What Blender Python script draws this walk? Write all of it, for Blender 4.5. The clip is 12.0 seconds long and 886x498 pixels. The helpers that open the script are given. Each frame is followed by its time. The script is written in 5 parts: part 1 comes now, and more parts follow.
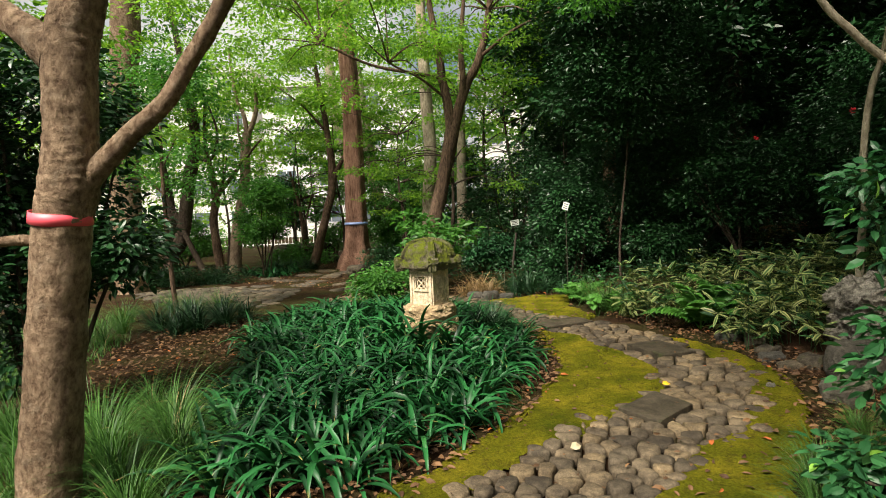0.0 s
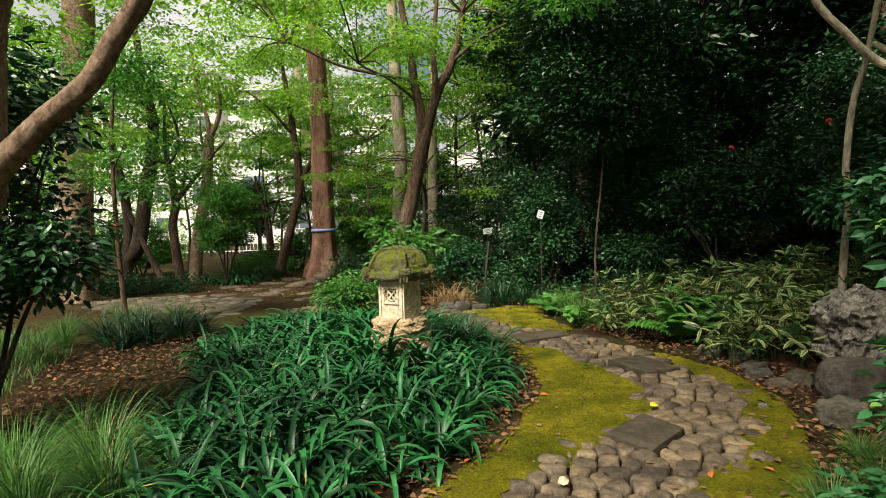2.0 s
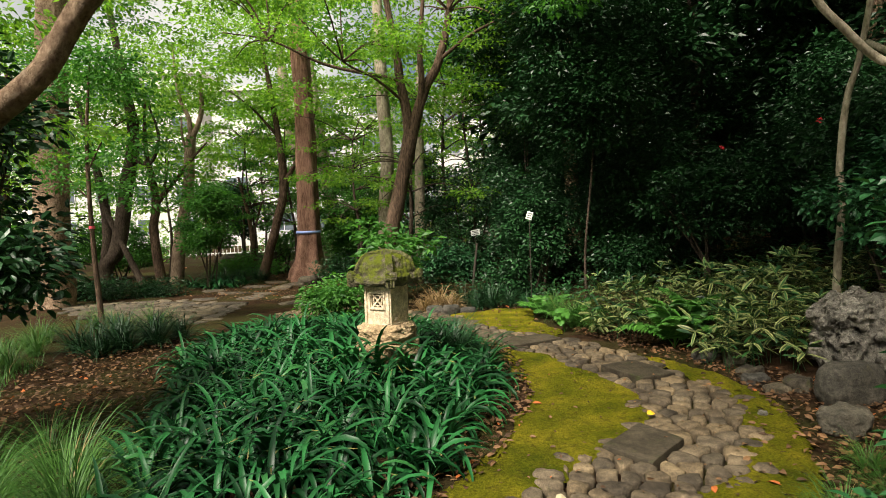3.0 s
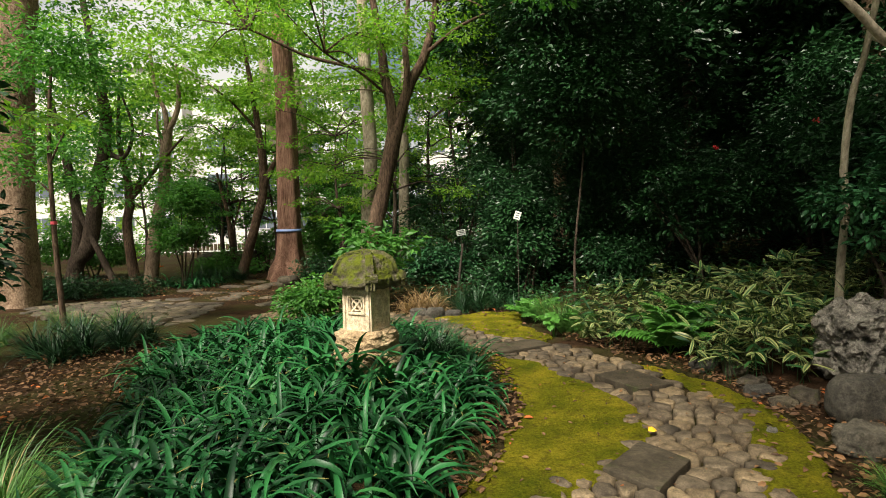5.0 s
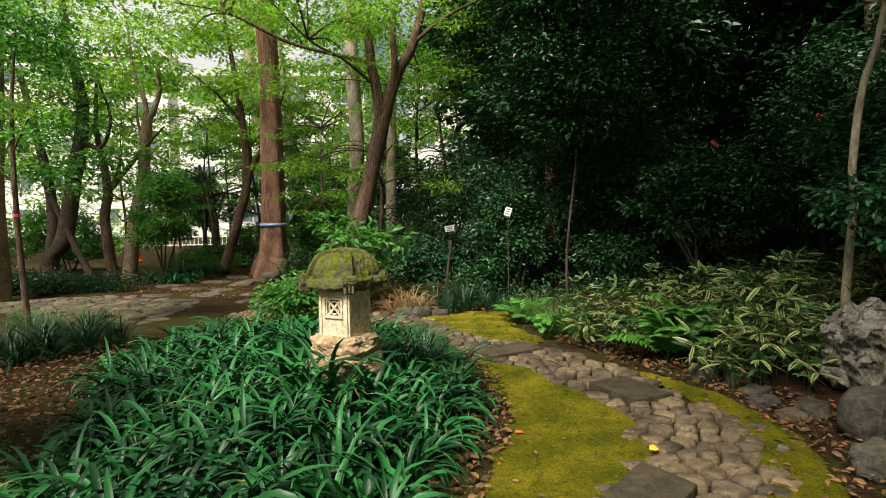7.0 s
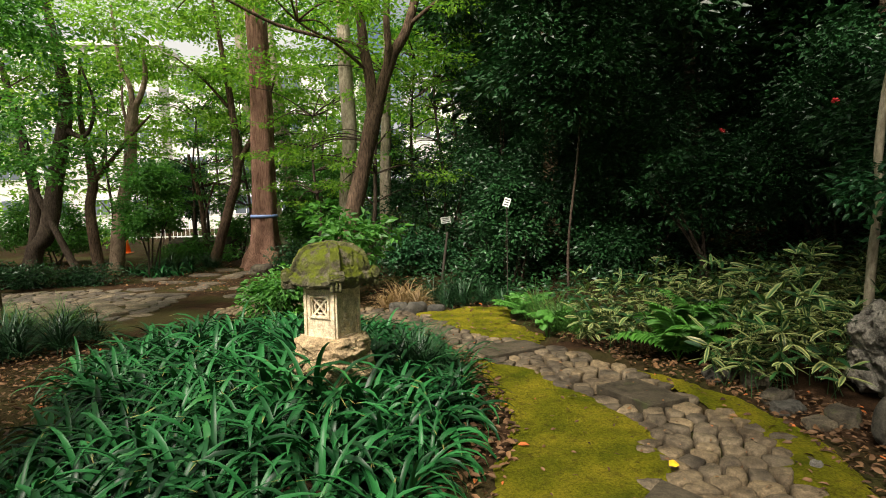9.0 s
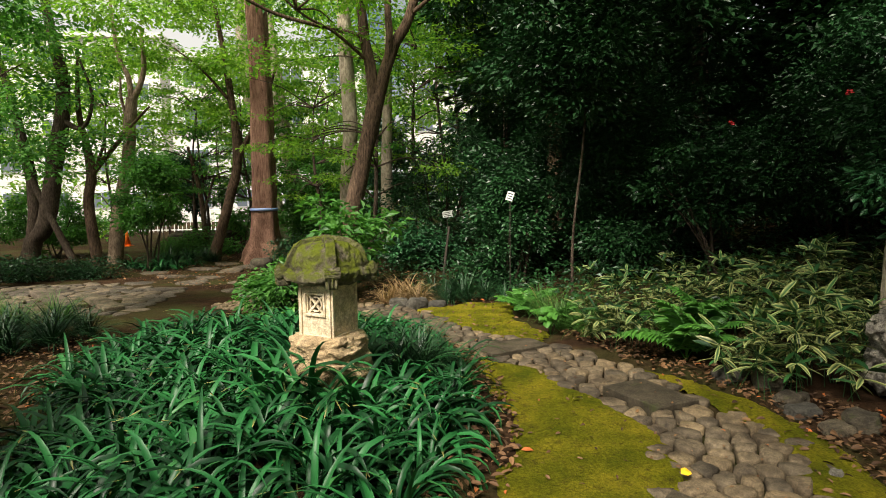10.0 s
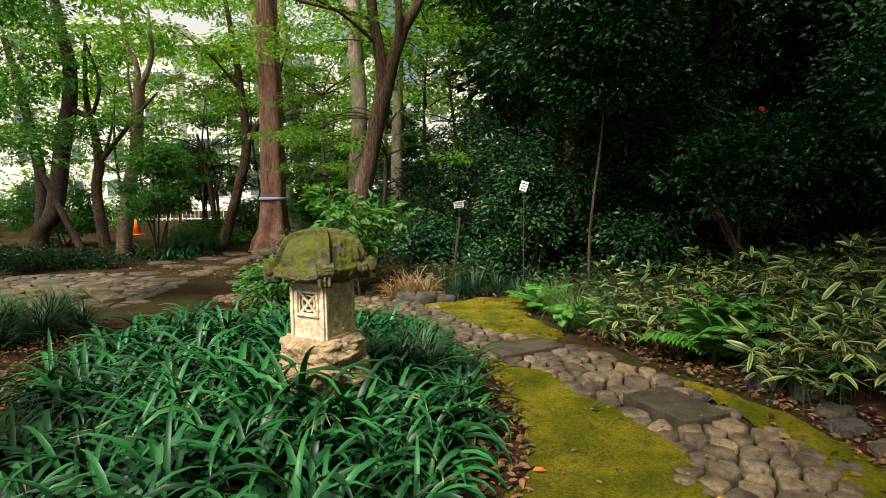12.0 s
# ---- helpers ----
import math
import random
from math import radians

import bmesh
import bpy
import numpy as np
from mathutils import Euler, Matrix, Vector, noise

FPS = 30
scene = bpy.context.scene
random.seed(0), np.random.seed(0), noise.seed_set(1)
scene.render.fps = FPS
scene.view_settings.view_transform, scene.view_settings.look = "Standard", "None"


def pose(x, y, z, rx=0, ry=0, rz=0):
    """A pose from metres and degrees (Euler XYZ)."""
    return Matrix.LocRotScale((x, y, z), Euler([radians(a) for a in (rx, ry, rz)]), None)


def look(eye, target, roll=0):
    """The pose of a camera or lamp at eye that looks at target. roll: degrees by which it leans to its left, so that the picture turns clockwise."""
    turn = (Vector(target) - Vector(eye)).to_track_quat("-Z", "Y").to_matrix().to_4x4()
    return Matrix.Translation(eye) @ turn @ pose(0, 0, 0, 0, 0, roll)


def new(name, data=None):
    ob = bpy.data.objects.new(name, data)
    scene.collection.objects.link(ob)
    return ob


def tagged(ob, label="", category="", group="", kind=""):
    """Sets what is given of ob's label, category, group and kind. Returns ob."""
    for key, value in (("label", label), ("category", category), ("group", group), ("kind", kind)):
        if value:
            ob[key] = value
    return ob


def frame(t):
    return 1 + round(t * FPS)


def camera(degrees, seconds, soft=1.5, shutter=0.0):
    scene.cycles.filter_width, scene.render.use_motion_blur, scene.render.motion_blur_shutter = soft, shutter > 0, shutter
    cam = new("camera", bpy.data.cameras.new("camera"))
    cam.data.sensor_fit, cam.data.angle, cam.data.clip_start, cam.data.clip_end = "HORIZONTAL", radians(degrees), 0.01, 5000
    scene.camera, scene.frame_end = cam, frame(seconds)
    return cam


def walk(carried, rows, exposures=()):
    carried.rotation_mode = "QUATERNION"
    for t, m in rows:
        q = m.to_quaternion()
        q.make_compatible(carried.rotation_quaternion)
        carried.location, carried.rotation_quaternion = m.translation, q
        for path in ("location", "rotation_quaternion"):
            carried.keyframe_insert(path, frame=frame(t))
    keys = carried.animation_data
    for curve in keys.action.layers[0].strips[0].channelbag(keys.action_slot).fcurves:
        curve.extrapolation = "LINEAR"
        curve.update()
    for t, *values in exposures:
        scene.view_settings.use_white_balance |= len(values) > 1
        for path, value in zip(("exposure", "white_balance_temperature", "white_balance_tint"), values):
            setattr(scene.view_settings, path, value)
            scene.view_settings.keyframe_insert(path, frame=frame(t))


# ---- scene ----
cam = camera(76.0, 12.0, soft=1.0)
PATH = [
    (0, (0.163, -0.154, 1.451), (0.08, 1.84, 1.32), -2.4),
    (0.5, (0.153, -0.062, 1.457), (0.098, 1.933, 1.33), -2.2),
    (1, (0.146, 0.03, 1.459), (0.117, 2.026, 1.336), -2.1),
    (1.5, (0.136, 0.12, 1.454), (0.135, 2.116, 1.338), -2.0),
    (2, (0.125, 0.211, 1.445), (0.151, 2.207, 1.337), -1.8),
    (2.5, (0.122, 0.298, 1.458), (0.175, 2.295, 1.352), -1.9),
    (3, (0.116, 0.389, 1.455), (0.189, 2.385, 1.349), -2.0),
    (3.5, (0.11, 0.47, 1.458), (0.199, 2.465, 1.351), -1.8),
    (5.5, (0.13, 0.827, 1.439), (0.269, 2.82, 1.331), -1.2),
    (6, (0.142, 0.91, 1.448), (0.289, 2.902, 1.333), -0.9),
    (6.5, (0.158, 0.99, 1.452), (0.315, 2.98, 1.331), -0.8),
    (7, (0.177, 1.073, 1.455), (0.342, 3.063, 1.328), -0.9),
    (9, (0.201, 1.43, 1.445), (0.381, 3.416, 1.288), -0.9),
    (9.5, (0.213, 1.51, 1.446), (0.39, 3.495, 1.276), -0.9),
    (10, (0.224, 1.59, 1.441), (0.396, 3.575, 1.263), -0.7),
    (10.5, (0.237, 1.677, 1.434), (0.401, 3.661, 1.248), -0.7),
    (11, (0.254, 1.763, 1.424), (0.405, 3.749, 1.234), -0.5),
    (11.5, (0.275, 1.853, 1.427), (0.414, 3.838, 1.227), -0.4),
    (12, (0.303, 1.933, 1.436), (0.426, 3.918, 1.224), -0.4),
]
walk(cam, [(t, look(eye, target, roll)) for t, eye, target, roll in PATH], [(0.0, 1.08, 6950, 8), (12.0, 1.08, 6950, 8)])

# ---------------------------------------------------------------- light
world = bpy.data.worlds.new("world")
scene.world = world
world.use_nodes = True
wn = world.node_tree.nodes
sky = wn.new("ShaderNodeTexSky")
sky.sky_type, sky.sun_disc = "NISHITA", False
SUN_EL, SUN_AZ = 52, 216          # degrees; azimuth clockwise from +y
sky.sun_elevation, sky.sun_rotation = radians(SUN_EL), radians(SUN_AZ)
sky.air_density, sky.dust_density = 1.0, 6.0
wl = world.node_tree.links
tc, cn, cr, cm = wn.new("ShaderNodeTexCoord"), wn.new("ShaderNodeTexNoise"), wn.new("ShaderNodeValToRGB"), wn.new("ShaderNodeMix")
cn.inputs["Scale"].default_value, cn.inputs["Detail"].default_value = 2.6, 6
cr.color_ramp.elements[0].position, cr.color_ramp.elements[1].position = 0.36, 0.52
cm.data_type = "RGBA"
cm.inputs[7].default_value = (7.5, 7.5, 7.5, 1)      # bright broken cloud
wl.new(tc.outputs["Generated"], cn.inputs["Vector"])
wl.new(cn.outputs[0], cr.inputs[0])
wl.new(cr.outputs[0], cm.inputs[0])
wl.new(sky.outputs[0], cm.inputs[6])
wl.new(cm.outputs[2], wn["Background"].inputs[0])
wn["Background"].inputs[1].default_value = 0.055
sun = new("sun", bpy.data.lights.new("sun", "SUN"))
sun.data.energy, sun.data.angle, sun.data.color = 5.0, radians(25), (1.0, 0.95, 0.88)
sun_dir = Vector((math.sin(radians(SUN_AZ)) * math.cos(radians(SUN_EL)), math.cos(radians(SUN_AZ)) * math.cos(radians(SUN_EL)), math.sin(radians(SUN_EL))))
sun.matrix_world = look(tuple(sun_dir * 60), (0, 0, 0))

R = random.Random(7)
N = np.random.default_rng(11)


# ---------------------------------------------------------------- materials
def base_mat(name):
    m = bpy.data.materials.new(name)
    m.use_nodes = True
    nt = m.node_tree
    return m, nt, nt.nodes["Principled BSDF"]


def add(nt, kind, **values):
    n = nt.nodes.new(kind)
    for k, v in values.items():
        n.inputs[k].default_value = v
    return n


def coords(nt, scale=(1, 1, 1), world_space=False):
    src = nt.nodes.new("ShaderNodeNewGeometry") if world_space else nt.nodes.new("ShaderNodeTexCoord")
    mp = nt.nodes.new("ShaderNodeMapping")
    mp.inputs["Scale"].default_value = scale
    nt.links.new(src.outputs["Position" if world_space else "Object"], mp.inputs["Vector"])
    return mp.outputs[0]


def noise_tex(nt, vec, scale, detail=5, rough=0.6):
    n = add(nt, "ShaderNodeTexNoise", Scale=scale, Detail=detail, Roughness=rough)
    nt.links.new(vec, n.inputs["Vector"])
    return n.outputs[0]


def ramp(nt, fac, stops):
    r = nt.nodes.new("ShaderNodeValToRGB")
    el = r.color_ramp.elements
    while len(el) < len(stops):
        el.new(0.5)
    for e, (p, c) in zip(el, stops):
        e.position, e.color = p, (*c, 1)
    nt.links.new(fac, r.inputs[0])
    return r.outputs[0]


def mix(nt, fac, a, b, blend="MIX"):
    n = nt.nodes.new("ShaderNodeMix")
    n.data_type, n.blend_type = "RGBA", blend
    for v, sock in ((fac, n.inputs[0]), (a, n.inputs[6]), (b, n.inputs[7])):
        if hasattr(v, "is_linked"):
            nt.links.new(v, sock)
        else:
            sock.default_value = v if isinstance(v, float) else (*v, 1)
    return n.outputs[2]


def maths(nt, op, a, b=0.0, clamp=False):
    n = nt.nodes.new("ShaderNodeMath")
    n.operation, n.use_clamp = op, clamp
    for v, sock in ((a, n.inputs[0]), (b, n.inputs[1])):
        if hasattr(v, "is_linked"):
            nt.links.new(v, sock)
        else:
            sock.default_value = v
    return n.outputs[0]


def bump(nt, bsdf, height, strength=0.5, dist=0.02):
    b = add(nt, "ShaderNodeBump", Strength=strength, Distance=dist)
    nt.links.new(height, b.inputs["Height"])
    nt.links.new(b.outputs[0], bsdf.inputs["Normal"])


def leaf_mat(name, dark, light, trans=0.3, rough=0.4, odd=None, margin=None, sheen=0.28, tip=None):
    """Foliage: each leaf has its own shade; part of the light passes through."""
    m, nt, p = base_mat(name)
    g = nt.nodes.new("ShaderNodeNewGeometry")
    stops = [(0.0, dark), (0.9, light)]
    if odd:
        stops += [(0.972, light), (0.98, odd)]
    col = ramp(nt, g.outputs["Random Per Island"], stops)
    patch = noise_tex(nt, coords(nt, world_space=True), 1.3, 3)
    col = mix(nt, 0.7, col, ramp(nt, patch, [(0.3, (0.55, 0.6, 0.6)), (0.7, (1.25, 1.2, 1.0))]), "MULTIPLY")
    if margin:
        uv = nt.nodes.new("ShaderNodeUVMap")
        sep = nt.nodes.new("ShaderNodeSeparateXYZ")
        nt.links.new(uv.outputs[0], sep.inputs[0])
        edge = maths(nt, "ABSOLUTE", maths(nt, "SUBTRACT", sep.outputs[0], 0.5))
        vary = maths(nt, "ADD", maths(nt, "MULTIPLY", edge, 0.7), maths(nt, "MULTIPLY", maths(nt, "FRACT", maths(nt, "MULTIPLY", g.outputs["Random Per Island"], 7.31)), 0.45))
        col = mix(nt, maths(nt, "MULTIPLY", maths(nt, "SUBTRACT", vary, 0.45, True), 3.0, True), col, margin)
    if tip:
        uv = nt.nodes.new("ShaderNodeUVMap")
        sep = nt.nodes.new("ShaderNodeSeparateXYZ")
        nt.links.new(uv.outputs[0], sep.inputs[0])
        dry = maths(nt, "ADD", sep.outputs[1], maths(nt, "MULTIPLY", maths(nt, "FRACT", maths(nt, "MULTIPLY", g.outputs["Random Per Island"], 13.7)), 0.25))
        col = mix(nt, maths(nt, "MULTIPLY", maths(nt, "SUBTRACT", dry, 1.12, True), 9.0, True), col, tip)
    nt.links.new(col, p.inputs["Base Color"])
    p.inputs["Roughness"].default_value = rough
    p.inputs["Specular IOR Level"].default_value = sheen
    t = nt.nodes.new("ShaderNodeBsdfTranslucent")
    nt.links.new(mix(nt, 1.0, col, (1.15, 1.3, 0.7), "MULTIPLY"), t.inputs[0])
    ms = add(nt, "ShaderNodeMixShader", Fac=trans)
    nt.links.new(p.outputs[0], ms.inputs[1])
    nt.links.new(t.outputs[0], ms.inputs[2])
    nt.links.new(ms.outputs[0], nt.nodes["Material Output"].inputs[0])
    return m


def bark_mat(name, dark, light, stretch=(6, 6, 1.2), rough=0.85, strength=0.6, lichen=None):
    m, nt, p = base_mat(name)
    v = coords(nt, stretch)
    big = noise_tex(nt, coords(nt, (1.5, 1.5, 0.9)), 2.0, 4)
    fine = noise_tex(nt, v, 7.0, 8, 0.7)
    col = ramp(nt, fine, [(0.36, dark), (0.62, light)])
    col = mix(nt, 0.8, col, ramp(nt, big, [(0.35, (0.5, 0.48, 0.45)), (0.65, (1.25, 1.25, 1.25))]), "MULTIPLY")
    if lichen:
        spots = ramp(nt, noise_tex(nt, coords(nt), 9.0, 6, 0.65), [(0.56, (0, 0, 0)), (0.66, (1, 1, 1))])
        col = mix(nt, maths(nt, "MULTIPLY", spots, 0.28), col, lichen)
    nt.links.new(col, p.inputs["Base Color"])
    p.inputs["Roughness"].default_value = rough
    p.inputs["Specular IOR Level"].default_value = 0.15
    bump(nt, p, fine, strength, 0.06)
    return m


def stone_mat(name, dark, light, moss=None, moss_at=0.6, per_object=False, scale=6.0, rough=0.8, up=False, relief=1.0):
    m, nt, p = base_mat(name)
    v = coords(nt, world_space=True)
    big = noise_tex(nt, v, scale * 0.6, 5, 0.65)
    mid = noise_tex(nt, v, scale * 4, 6, 0.7)
    fine = noise_tex(nt, v, scale * 18, 8, 0.75)
    col = ramp(nt, big, [(0.35, dark), (0.65, light)])
    col = mix(nt, 0.8, col, ramp(nt, mid, [(0.36, (0.5, 0.5, 0.5)), (0.62, (1.35, 1.33, 1.3))]), "MULTIPLY")
    col = mix(nt, 0.8, col, ramp(nt, fine, [(0.36, (0.5, 0.5, 0.5)), (0.64, (1.4, 1.4, 1.4))]), "MULTIPLY")
    if per_object:
        oi = nt.nodes.new("ShaderNodeObjectInfo")
        col = mix(nt, 0.75, col, ramp(nt, oi.outputs["Random"], [(0.0, (0.45, 0.46, 0.48)), (0.5, (0.95, 0.93, 0.9)), (1.0, (1.5, 1.38, 1.15))]), "MULTIPLY")
    if moss:
        f = ramp(nt, noise_tex(nt, v, scale * 1.4, 7, 0.7), [(moss_at, (0, 0, 0)), (moss_at + 0.12, (1, 1, 1))])
        if up:
            g = nt.nodes.new("ShaderNodeNewGeometry")
            sep = nt.nodes.new("ShaderNodeSeparateXYZ")
            nt.links.new(g.outputs["Normal"], sep.inputs[0])
            f = maths(nt, "MULTIPLY", f, maths(nt, "ADD", maths(nt, "MULTIPLY", sep.outputs[2], 0.9), 0.45, True))
        col = mix(nt, f, col, mix(nt, fine, tuple(c * 0.5 for c in moss), tuple(c * 1.6 for c in moss)))
    nt.links.new(col, p.inputs["Base Color"])
    p.inputs["Roughness"].default_value = rough
    p.inputs["Specular IOR Level"].default_value = 0.2
    bump(nt, p, maths(nt, "ADD", maths(nt, "MULTIPLY", fine, 0.5), mid), 1.0, 0.03 * relief)
    return m


def plain_mat(name, colour, rough=0.6, metal=0.0, vary=0.25, scale=12.0):
    m, nt, p = base_mat(name)
    n = noise_tex(nt, coords(nt, world_space=True), scale, 5)
    lo, hi = 1 - vary, 1 + vary
    nt.links.new(mix(nt, 1.0, colour, ramp(nt, n, [(0.3, (lo, lo, lo)), (0.7, (hi, hi, hi))]), "MULTIPLY"), p.inputs["Base Color"])
    p.inputs["Roughness"].default_value, p.inputs["Metallic"].default_value = rough, metal
    return m


def ground_mat():
    m, nt, p = base_mat("soil_and_leaf_litter")
    v = coords(nt, world_space=True)
    big, mid, fine = noise_tex(nt, v, 0.7, 4), noise_tex(nt, v, 6, 6), noise_tex(nt, v, 60, 8, 0.7)
    col = ramp(nt, mid, [(0.3, (0.014, 0.008, 0.0045)), (0.55, (0.036, 0.0205, 0.0115)), (0.75, (0.072, 0.042, 0.024))])
    col = mix(nt, ramp(nt, big, [(0.45, (0, 0, 0)), (0.62, (1, 1, 1))]), col, (0.035, 0.036, 0.012))
    col = mix(nt, 0.8, col, ramp(nt, fine, [(0.3, (0.4, 0.4, 0.4)), (0.7, (1.6, 1.5, 1.4))]), "MULTIPLY")
    nt.links.new(col, p.inputs["Base Color"])
    p.inputs["Roughness"].default_value = 0.95
    p.inputs["Specular IOR Level"].default_value = 0.05
    bump(nt, p, fine, 0.8, 0.03)
    return m


def moss_mat():
    m, nt, p = base_mat("moss")
    v = coords(nt, world_space=True)
    big, mid, fine = noise_tex(nt, v, 2.2, 4), noise_tex(nt, v, 14, 8, 0.75), noise_tex(nt, v, 60, 8, 0.85)
    col = ramp(nt, big, [(0.34, (0.075, 0.088, 0.006)), (0.5, (0.15, 0.142, 0.010)), (0.66, (0.25, 0.205, 0.018))])
    col = mix(nt, ramp(nt, mid, [(0.52, (0, 0, 0)), (0.66, (0.7, 0.7, 0.7))]), col, (0.07, 0.05, 0.014))
    col = mix(nt, 0.8, col, ramp(nt, fine, [(0.38, (0.35, 0.4, 0.3)), (0.62, (1.6, 1.6, 1.4))]), "MULTIPLY")
    nt.links.new(col, p.inputs["Base Color"])
    p.inputs["Roughness"].default_value = 1.0
    p.inputs["Specular IOR Level"].default_value = 0.05
    bump(nt, p, maths(nt, "ADD", fine, mid), 1.0, 0.04)
    return m


GROUND, MOSS = ground_mat(), moss_mat()
COBBLE = stone_mat("cobble_stone", (0.048, 0.037, 0.026), (0.15, 0.118, 0.08), (0.06, 0.062, 0.018), 0.63, True, 6.0, 0.75, False, 0.35)
SLAB = stone_mat("slab_stone", (0.03, 0.024, 0.016), (0.062, 0.05, 0.034), (0.035, 0.038, 0.014), 0.56, False, 3.0, 0.7, False, 0.3)
FLAG = stone_mat("flag_stone", (0.055, 0.045, 0.035), (0.14, 0.115, 0.088), (0.04, 0.042, 0.018), 0.56, True, 3.0)
ROCK = stone_mat("garden_rock", (0.055, 0.046, 0.034), (0.15, 0.125, 0.09), (0.055, 0.062, 0.018), 0.54, True, 5.0)
PALE_ROCK = stone_mat("pale_rock", (0.11, 0.10, 0.085), (0.42, 0.385, 0.33), None, 0.6, False, 9.0, 0.9, False, 1.5)
DARK_ROCK = stone_mat("dark_rock", (0.035, 0.034, 0.032), (0.085, 0.08, 0.07), (0.07, 0.06, 0.03), 0.58, True, 4.0)
SANDSTONE = stone_mat("lantern_stone", (0.58, 0.47, 0.33), (0.70, 0.585, 0.42), (0.3, 0.23, 0.15), 0.8, False, 7.0, 0.9, False, 0.4)
TAN_STONE = stone_mat("plinth_stone", (0.34, 0.24, 0.135), (0.6, 0.45, 0.28), (0.16, 0.115, 0.07), 0.6, False, 6.0, 0.9)
MOSSY_STONE = stone_mat("mossy_lantern_roof", (0.05, 0.042, 0.027), (0.24, 0.21, 0.145), (0.12, 0.145, 0.009), 0.41, False, 9.0, 0.95, True, 1.5)
BARK_TAN = bark_mat("bark_tan", (0.12, 0.08, 0.055), (0.34, 0.25, 0.18), (7, 7, 1.4))
BARK_NEAR = bark_mat("bark_grey_brown", (0.11, 0.066, 0.04), (0.34, 0.24, 0.16), (4.5, 4.5, 3.0), 0.8, 0.8, (0.42, 0.34, 0.25))
BARK_RED = bark_mat("bark_red_fibrous", (0.10, 0.042, 0.030), (0.44, 0.25, 0.18), (12, 12, 0.5), 0.9, 1.0)
BARK_DARK = bark_mat("bark_dark", (0.025, 0.018, 0.014), (0.11, 0.08, 0.06), (7, 7, 1.5))
BARK_BROWN = bark_mat("bark_brown", (0.03, 0.019, 0.013), (0.17, 0.11, 0.075), (7, 7, 1.2))
BARK_PALE = bark_mat("bark_pale", (0.20, 0.165, 0.12), (0.45, 0.38, 0.29), (4, 4, 1.5), 0.85, 0.4, (0.15, 0.16, 0.11))
LILY = leaf_mat("strap_leaf", (0.002, 0.018, 0.006), (0.018, 0.12, 0.034), 0.04, 0.42, (0.24, 0.2, 0.05), None, 0.24, (0.34, 0.25, 0.08))
MAPLE = leaf_mat("maple_leaf", (0.085, 0.215, 0.03), (0.23, 0.385, 0.06), 0.58, 0.5)
GREEN = leaf_mat("broad_leaf", (0.035, 0.13, 0.028), (0.10, 0.26, 0.055), 0.4, 0.45)
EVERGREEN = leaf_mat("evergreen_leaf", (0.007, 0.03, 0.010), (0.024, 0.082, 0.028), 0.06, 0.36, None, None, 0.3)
NEAR_GREEN = leaf_mat("camellia_leaf", (0.010, 0.052, 0.019), (0.032, 0.125, 0.042), 0.15, 0.36, (0.16, 0.33, 0.05))
SASA = leaf_mat("striped_bamboo_leaf", (0.004, 0.024, 0.008), (0.026, 0.095, 0.026), 0.12, 0.45, (0.36, 0.26, 0.14), (0.36, 0.37, 0.14), 0.3)
FERN = leaf_mat("fern_leaf", (0.035, 0.13, 0.022), (0.085, 0.24, 0.04), 0.15, 0.5)
SEDGE = leaf_mat("sedge_blade", (0.022, 0.075, 0.014), (0.075, 0.18, 0.036), 0.18, 0.5, (0.26, 0.2, 0.09))
HEDGE = leaf_mat("hedge_leaf", (0.012, 0.055, 0.022), (0.034, 0.125, 0.05), 0.1, 0.4)
MONDO = leaf_mat("mondo_blade", (0.006, 0.027, 0.010), (0.02, 0.066, 0.024), 0.06, 0.45)
DRY = leaf_mat("dry_blade", (0.16, 0.10, 0.05), (0.38, 0.26, 0.15), 0.2, 0.7)
LITTER = leaf_mat("fallen_leaf", (0.035, 0.017, 0.009), (0.19, 0.10, 0.05), 0.1, 0.7, (0.40, 0.11, 0.03))
PALE_LEAF = plain_mat("pale_leaf", (0.40, 0.34, 0.22), 0.7)
YELLOW = plain_mat("yellow_leaf", (0.72, 0.42, 0.02), 0.6)
PINK = plain_mat("red_tape", (0.85, 0.10, 0.14), 0.45, 0, 0.1)
BLUE = plain_mat("blue_tape", (0.22, 0.30, 0.55), 0.45, 0, 0.1)
WHITE = plain_mat("white_plastic", (0.72, 0.72, 0.68), 0.4, 0, 0.1)
INK = plain_mat("ink", (0.05, 0.05, 0.05), 0.6)
STAKE = plain_mat("weathered_stake", (0.028, 0.02, 0.013), 0.8, 0, 0.4, 20)
ORANGE = plain_mat("orange_plastic", (0.8, 0.16, 0.02), 0.4, 0, 0.1)
FLOWER = plain_mat("red_flower", (0.6, 0.02, 0.03), 0.5)
FLOWER_ORANGE = plain_mat("orange_flower", (0.7, 0.13, 0.03), 0.5)
WALL = plain_mat("pale_facade", (0.56, 0.54, 0.50), 0.8, 0, 0.12, 0.6)
GLASSY = plain_mat("window_glass", (0.10, 0.12, 0.14), 0.1, 0, 0.2, 0.5)
RAIL = plain_mat("white_railing", (0.75, 0.75, 0.75), 0.4, 0, 0.1)


# ---------------------------------------------------------------- mesh helpers
def thing(name, at, label, category, group="", kind=""):
    ob = new(name)
    ob.location = at
    return tagged(ob, label, category, group, kind)


